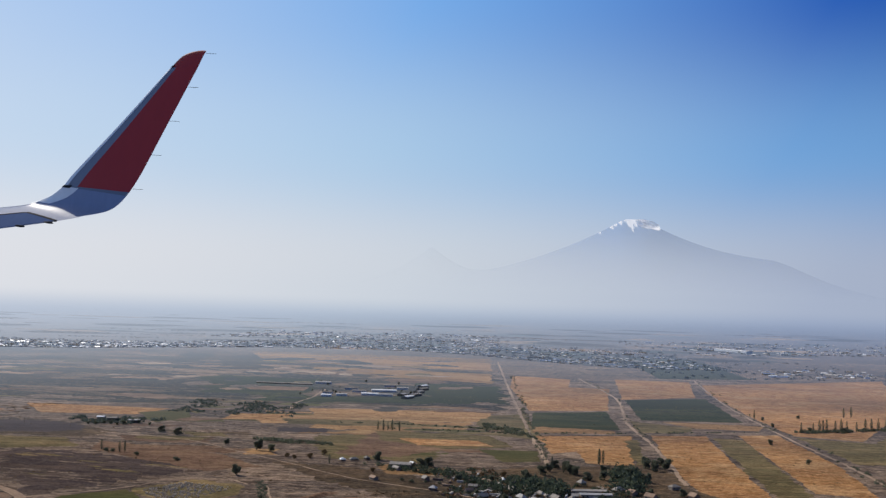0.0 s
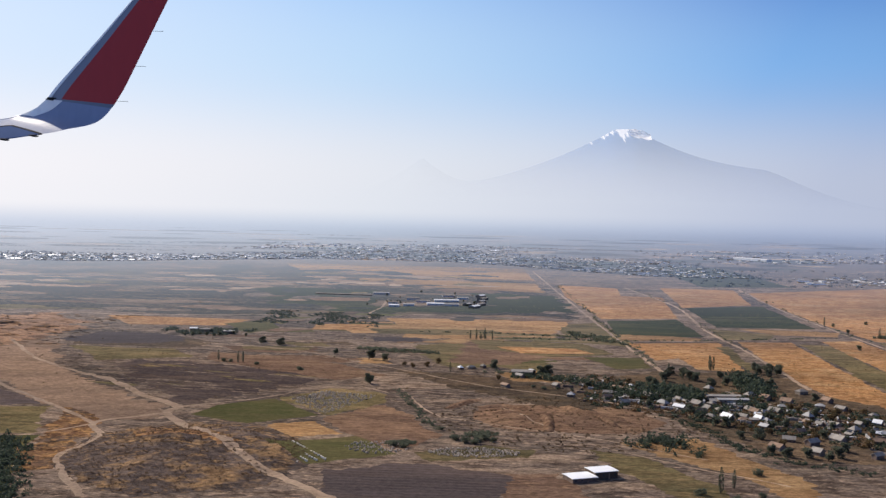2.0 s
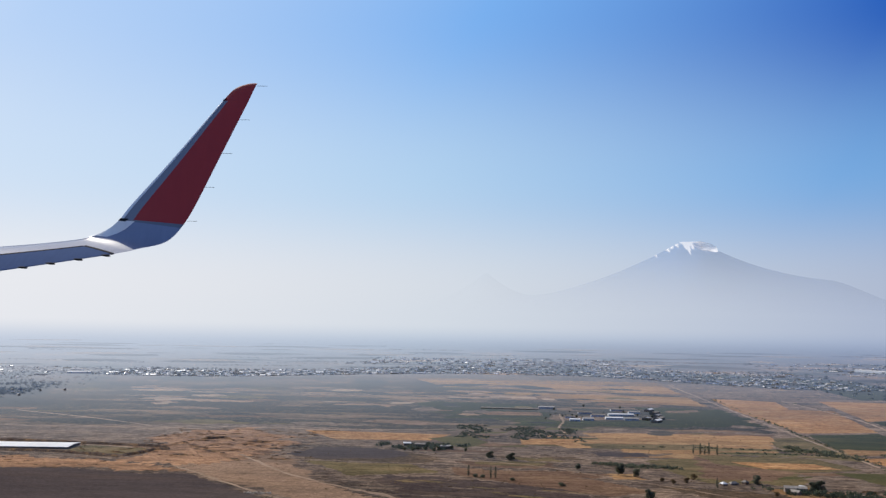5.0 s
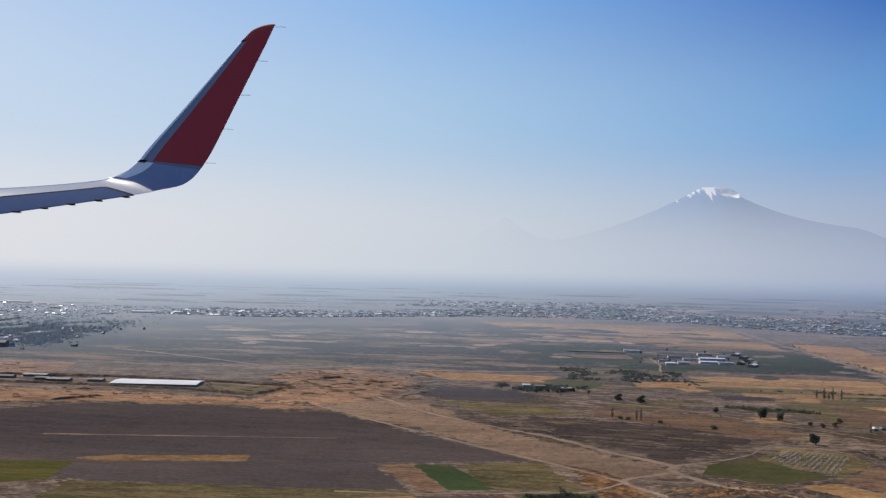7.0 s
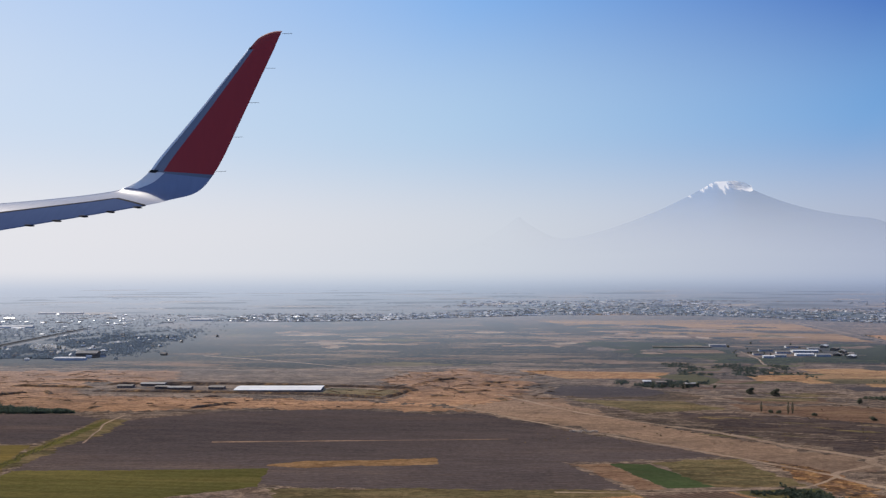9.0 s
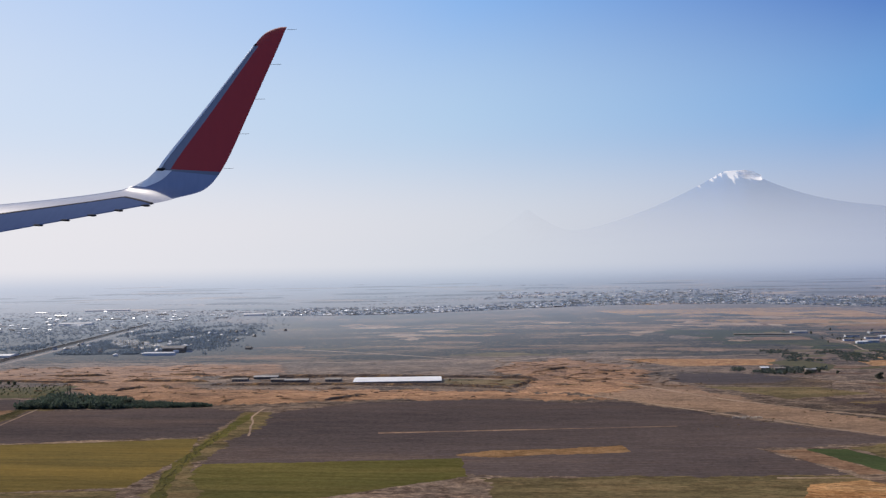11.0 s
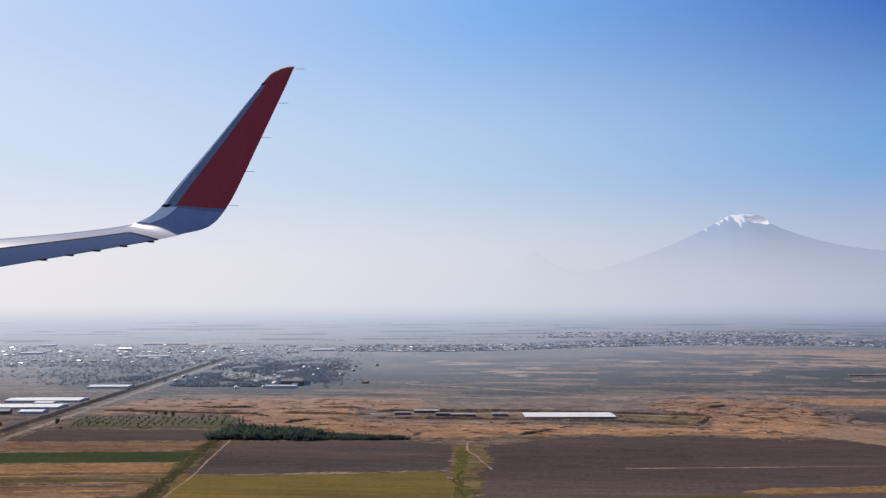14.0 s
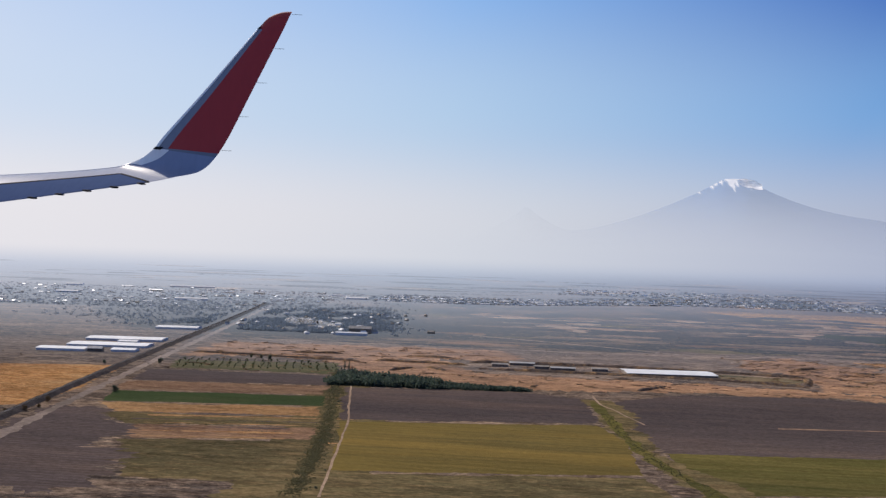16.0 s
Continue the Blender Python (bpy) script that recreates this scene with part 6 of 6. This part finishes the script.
scatter("copse", "dark thicket in rough pasture", 70, along([(-11.3, 63.7), (-9.2, 62.9), (-6.8, 62.4)], 0.3), LEAF, 54, 0.06, 0.16)
HEDGE = "straggling hedge of dark shrubs along a lane"
scatter("hedge", HEDGE, 80, along([(9.0, 124.0), (8.0, 98.0), (7.2, 83.0), (6.8, 67.0), (6.4, 58.0)], 0.14), LEAF, 35, 0.04, 0.13)
scatter("hedge", HEDGE, 60, along([(4.8, 69.9), (2.9, 72.5), (-1.9, 73.3), (-8.1, 73.1)], 0.16), LEAF, 36, 0.04, 0.12)
scatter("hedge", HEDGE, 40, along([(14.2, 66.0), (15.0, 79.0), (17.6, 98.0), (17.6, 122.0)], 0.12), LEAF, 37, 0.04, 0.10)
scatter("hedge", HEDGE, 40, along([(23.8, 52.0), (25.0, 62.0), (26.0, 80.0), (28.2, 100.0), (31.8, 124.0)], 0.2), LEAF, 38, 0.05, 0.14)
scatter("hedge", HEDGE, 60, along([(-3.4, 70.6), (6.0, 70.6), (13.2, 71.9), (24.0, 75.6)], 0.1), LEAF, 39, 0.04, 0.12)
scatter("hedge", HEDGE, 50, along([(-3.5, 55.4), (0.0, 53.9), (2.5, 50.4)], 0.3), LEAF, 40, 0.05, 0.16)


scatter("hedge", "dense weeds and shrubs along a ditch", 2200, along([(-67.0, 58.0), (-66.3, 53.8), (-65.3, 47.0), (-64.6, 42.5), (-64.1, 38.6), (-63.8, 35.7), (-63.6, 33.7), (-63.3, 29.8)], 0.17), LEAF_WEED, 44, 0.015, 0.04)
scatter("hedge", "low weeds along a grassy ditch", 260, along([(-53.1, 48.0), (-52.95, 44.5), (-52.75, 41.0), (-52.4, 37.6), (-51.7, 34.6), (-50.8, 31.0)], 0.14), LEAF_WEED, 45, 0.012, 0.035)
scatter("hedge", "row of leafy trees beside a field road", 70, along([(27.2, 76.0), (30.5, 77.2), (35.6, 79.6)], 0.25), LEAF, 46, 0.08, 0.22)


def garden(r):
    u, w = r.random(), r.uniform(-1, 1)
    return 1.0 + 13.6 * u + w * 0.8, 51.2 - 11.0 * u + w * 4.4


scatter("garden_shrubs", "dark garden shrubs and small trees between houses", 420, garden, LEAF_GROVE, 34, 0.05, 0.16)
scatter("garden_shrubs", "brown and reddish autumn shrubs between houses", 420, garden, leaves("leaf_rust", (0.13, 0.085, 0.045), (0.21, 0.12, 0.055)), 47, 0.05, 0.15)
scatter("gully_scrub", "dark scrub in a narrow gully", 130, along([(-8.5, 49.3), (-7.9, 46.7), (-7.3, 43.3), (-6.6, 40.3)], 0.12), LEAF, 48, 0.02, 0.07)
scatter("gully_scrub", "dark bushes in a hollow", 110, along([(-5.4, 39.6), (-4.6, 39.8)], 0.25), LEAF, 49, 0.03, 0.08)
scatter("gully_scrub", "dark bushes in a hollow", 80, along([(-8.4, 37.8), (-7.8, 38.0)], 0.22), LEAF, 50, 0.03, 0.08)
scatter("garden_shrubs", "dark green hedge below the village", 190, along([(3.9, 43.2), (4.6, 41.5), (4.9, 38.8), (5.6, 37.5), (6.6, 36.0), (8.6, 34.9)], 0.22), LEAF_GROVE, 51, 0.025, 0.085)


scatter("grove", "dark leafy trees crowded between village houses", 130, along([(3.4, 48.4), (4.9, 50.7), (5.6, 49.6), (5.7, 48.1)], 0.45), LEAF_GROVE, 60, 0.1, 0.26, 1.3)
scatter("grove", "dark leafy trees crowded between village houses", 120, along([(10.1, 55.1), (10.1, 52.8), (9.4, 49.1)], 0.45), LEAF_GROVE, 61, 0.1, 0.26, 1.3)
scatter("grove", "dark leafy trees crowded between village houses", 70, along([(1.9, 51.6), (2.8, 50.4), (3.0, 48.3)], 0.45), LEAF_GROVE, 62, 0.07, 0.18, 1.3)
scatter("grove", "dark leafy trees crowded between village houses", 70, along([(4.9, 44.5), (8.3, 47.6), (8.9, 45.0)], 0.45), LEAF_GROVE, 63, 0.06, 0.16, 1.3)
scatter("grove", "dark leafy trees crowded between village houses", 90, along([(-2.2, 54.3), (-0.5, 53.6), (1.5, 52.6)], 0.45), LEAF_GROVE, 64, 0.05, 0.15, 1.3)
scatter("grove", "dark leafy trees crowded between village houses", 60, along([(1.2, 38.7), (2.7, 39.4), (2.8, 37.1)], 0.45), LEAF_GROVE, 65, 0.06, 0.16, 1.3)


def disc(cx, cy, rx, ry):
    def place(r):
        a, d = r.uniform(0, 6.283), math.sqrt(r.random())
        return cx + math.cos(a) * d * rx, cy + math.sin(a) * d * ry
    return place


scatter("thicket", "dense dark green thicket beside a grassy strip", 480, along([(-22.6, 37.0), (-22.1, 35.6), (-21.5, 34.0), (-20.8, 32.2), (-19.9, 30.0), (-19.2, 28.0)], 0.38), LEAF_GROVE, 57, 0.04, 0.13, 0.75)
scatter("thicket", "low bushes beside a grassy strip", 60, along([(-24.2, 36.9), (-23.2, 37.0), (-22.4, 37.6)], 0.14), LEAF_GROVE, 58, 0.04, 0.09, 0.8)
scatter("mound_scrub", "brown scrub on the low mound", 1100, disc(-15.6, 35.6, 4.2, 5.0), leaves("scrub_brown", (0.14, 0.10, 0.075), (0.27, 0.165, 0.085)), 31, 0.012, 0.045, 0.5)
scatter("slope_scrub", "dry scrub on the rough slope", 420, disc(-1.0, 42.5, 6.0, 5.5), leaves("scrub_pale", (0.12, 0.085, 0.055), (0.24, 0.16, 0.09)), 32, 0.02, 0.07, 0.6)


def stones(label, count, place, seed, low=0.013, high=0.030):
    r = random.Random(seed)
    sh = Shape()
    for _ in range(count):
        x, y = place(r)
        s = r.uniform(low, high)
        m = pose(x, y, relief(x, y) + 0.04, r.uniform(-8, 8), r.uniform(-8, 8), r.uniform(0, 90))
        sh.box(-s, s, -s * 0.6, s * 0.6, -0.05, s * r.uniform(-0.2, 0.5), 0, m)
    return tagged(new("stones", sh.mesh("stones", paint("pale_stone_%d" % seed, (0.56, 0.47, 0.38), 0.9, 0, 0.25, 8, 0.4))), label, "stones", kind="stuff")


def in_rows(a, b, c, d, rows):
    """Rough rows across a four-cornered plot."""
    def place(r):
        u, v = r.random(), (r.randrange(rows) + 0.5 + r.gauss(0, 0.12)) / rows
        p = Vector(a).lerp(Vector(b), u).lerp(Vector(d).lerp(Vector(c), u), v)
        return p.x + r.gauss(0, 0.02), p.y + r.gauss(0, 0.02)
    return place


stones("small pale stones laid in rough rows over the plot", 620, in_rows((-13.4, 46.1), (-12.0, 48.4), (-9.4, 47.4), (-11.4, 43.0), 13), 41, 0.014, 0.034)
stones("small pale stones strewn over the plot", 320, disc(-5.3, 36.7, 1.7, 0.7), 42, 0.013, 0.032)
stones("small pale stones strewn over the plot", 160, disc(-8.9, 37.2, 1.2, 1.0), 43)
stones("pale rubble tipped beside a field track", 70, disc(-29.1, 49.9, 0.7, 0.3), 44, 0.015, 0.05)
r_cl = random.Random(61)
clutter = Shape()
for _ in range(380):
    u = r_cl.random()
    x, y = 1.0 + 13.0 * u + r_cl.uniform(-1, 1), 50.6 - 10.4 * u + r_cl.uniform(-3.2, 3.2)
    w = r_cl.uniform(0.06, 0.3)
    m = pose(x, y, 0, 0, 0, r_cl.choice((-16, 74)) + r_cl.uniform(-6, 6))
    clutter.box(-w, w, -0.05 if r_cl.random() < 0.6 else -0.012, 0.05 if r_cl.random() < 0.6 else 0.012, -0.02, r_cl.uniform(0.05, 0.13), r_cl.randrange(4), m)
tagged(new("yard_clutter", clutter.mesh("yard_clutter", [TUFA, SLATE, RUST, TIN])), "yard walls, huts and piles between houses", "clutter", kind="stuff")
hive = Shape().box(-0.05, 0.05, -0.035, 0.035, -0.05, 0.02).box(-0.055, 0.055, -0.04, 0.04, 0.022, 0.036).mesh("beehive", paint("hive_cream", (0.82, 0.76, 0.66), 0.8, 0.0, 0.15))
for j in range(4):
    for i in range(16):
        ob = new("beehive", hive)
        ob.matrix_basis = pose(-13.0 + 0.1 * i + 0.30 * j + rnd.uniform(-0.02, 0.02), 37.2 - 0.17 * i + 0.17 * j, 0.04, 0, 0, 60) @ Matrix.Scale(0.7, 4)
        tagged(ob, "small white wooden beehive in a row", "beehive", "beehives")

# smoke over the railway village
m_smoke, sn, sl, sb = material("smoke")
sb.inputs["Base Color"].default_value, sb.inputs["Roughness"].default_value = (0.8, 0.82, 0.85, 1), 1.0
s_clear, s_mix = sn.new("ShaderNodeBsdfTransparent"), sn.new("ShaderNodeMixShader")
sl.new(value(sn, sl, "MULTIPLY", cloudy(sn, sl, 1.7, 5, (1, 1, 1), 0, 2, 0.40, 0.72), 0.45), s_mix.inputs[0])
sl.new(s_clear.outputs[0], s_mix.inputs[1])
s_back, s_lit = sn.new("ShaderNodeBsdfTranslucent"), sn.new("ShaderNodeMixShader")
s_lit.inputs[0].default_value = 0.75
sl.new(sb.outputs[0], s_lit.inputs[1])
sl.new(s_back.outputs[0], s_lit.inputs[2])
sl.new(s_lit.outputs[0], s_mix.inputs[2])
sl.new(s_mix.outputs[0], sn["Material Output"].inputs[0])
plume = thing("smoke_plume", -73.1, 92.6, 0.0, 0, "thin pale smoke drifting over village roofs", "smoke")
smoke_rnd = random.Random(8)
for k in range(16):
    u = k / 15
    size = 0.12 + 0.34 * u * smoke_rnd.uniform(0.7, 1.3)
    ob = part("smoke_puff", puff("smoke_puff", (size * 1.5, size * 0.7, size * (0.9 - 0.45 * u)), m_smoke, 50 + k, 0.6, 3), plume)
    ob.location = (-4.2 * u + smoke_rnd.uniform(-0.2, 0.2), smoke_rnd.uniform(-0.3, 0.3), 0.16 + 0.42 * u ** 0.5 + smoke_rnd.uniform(-0.08, 0.1))
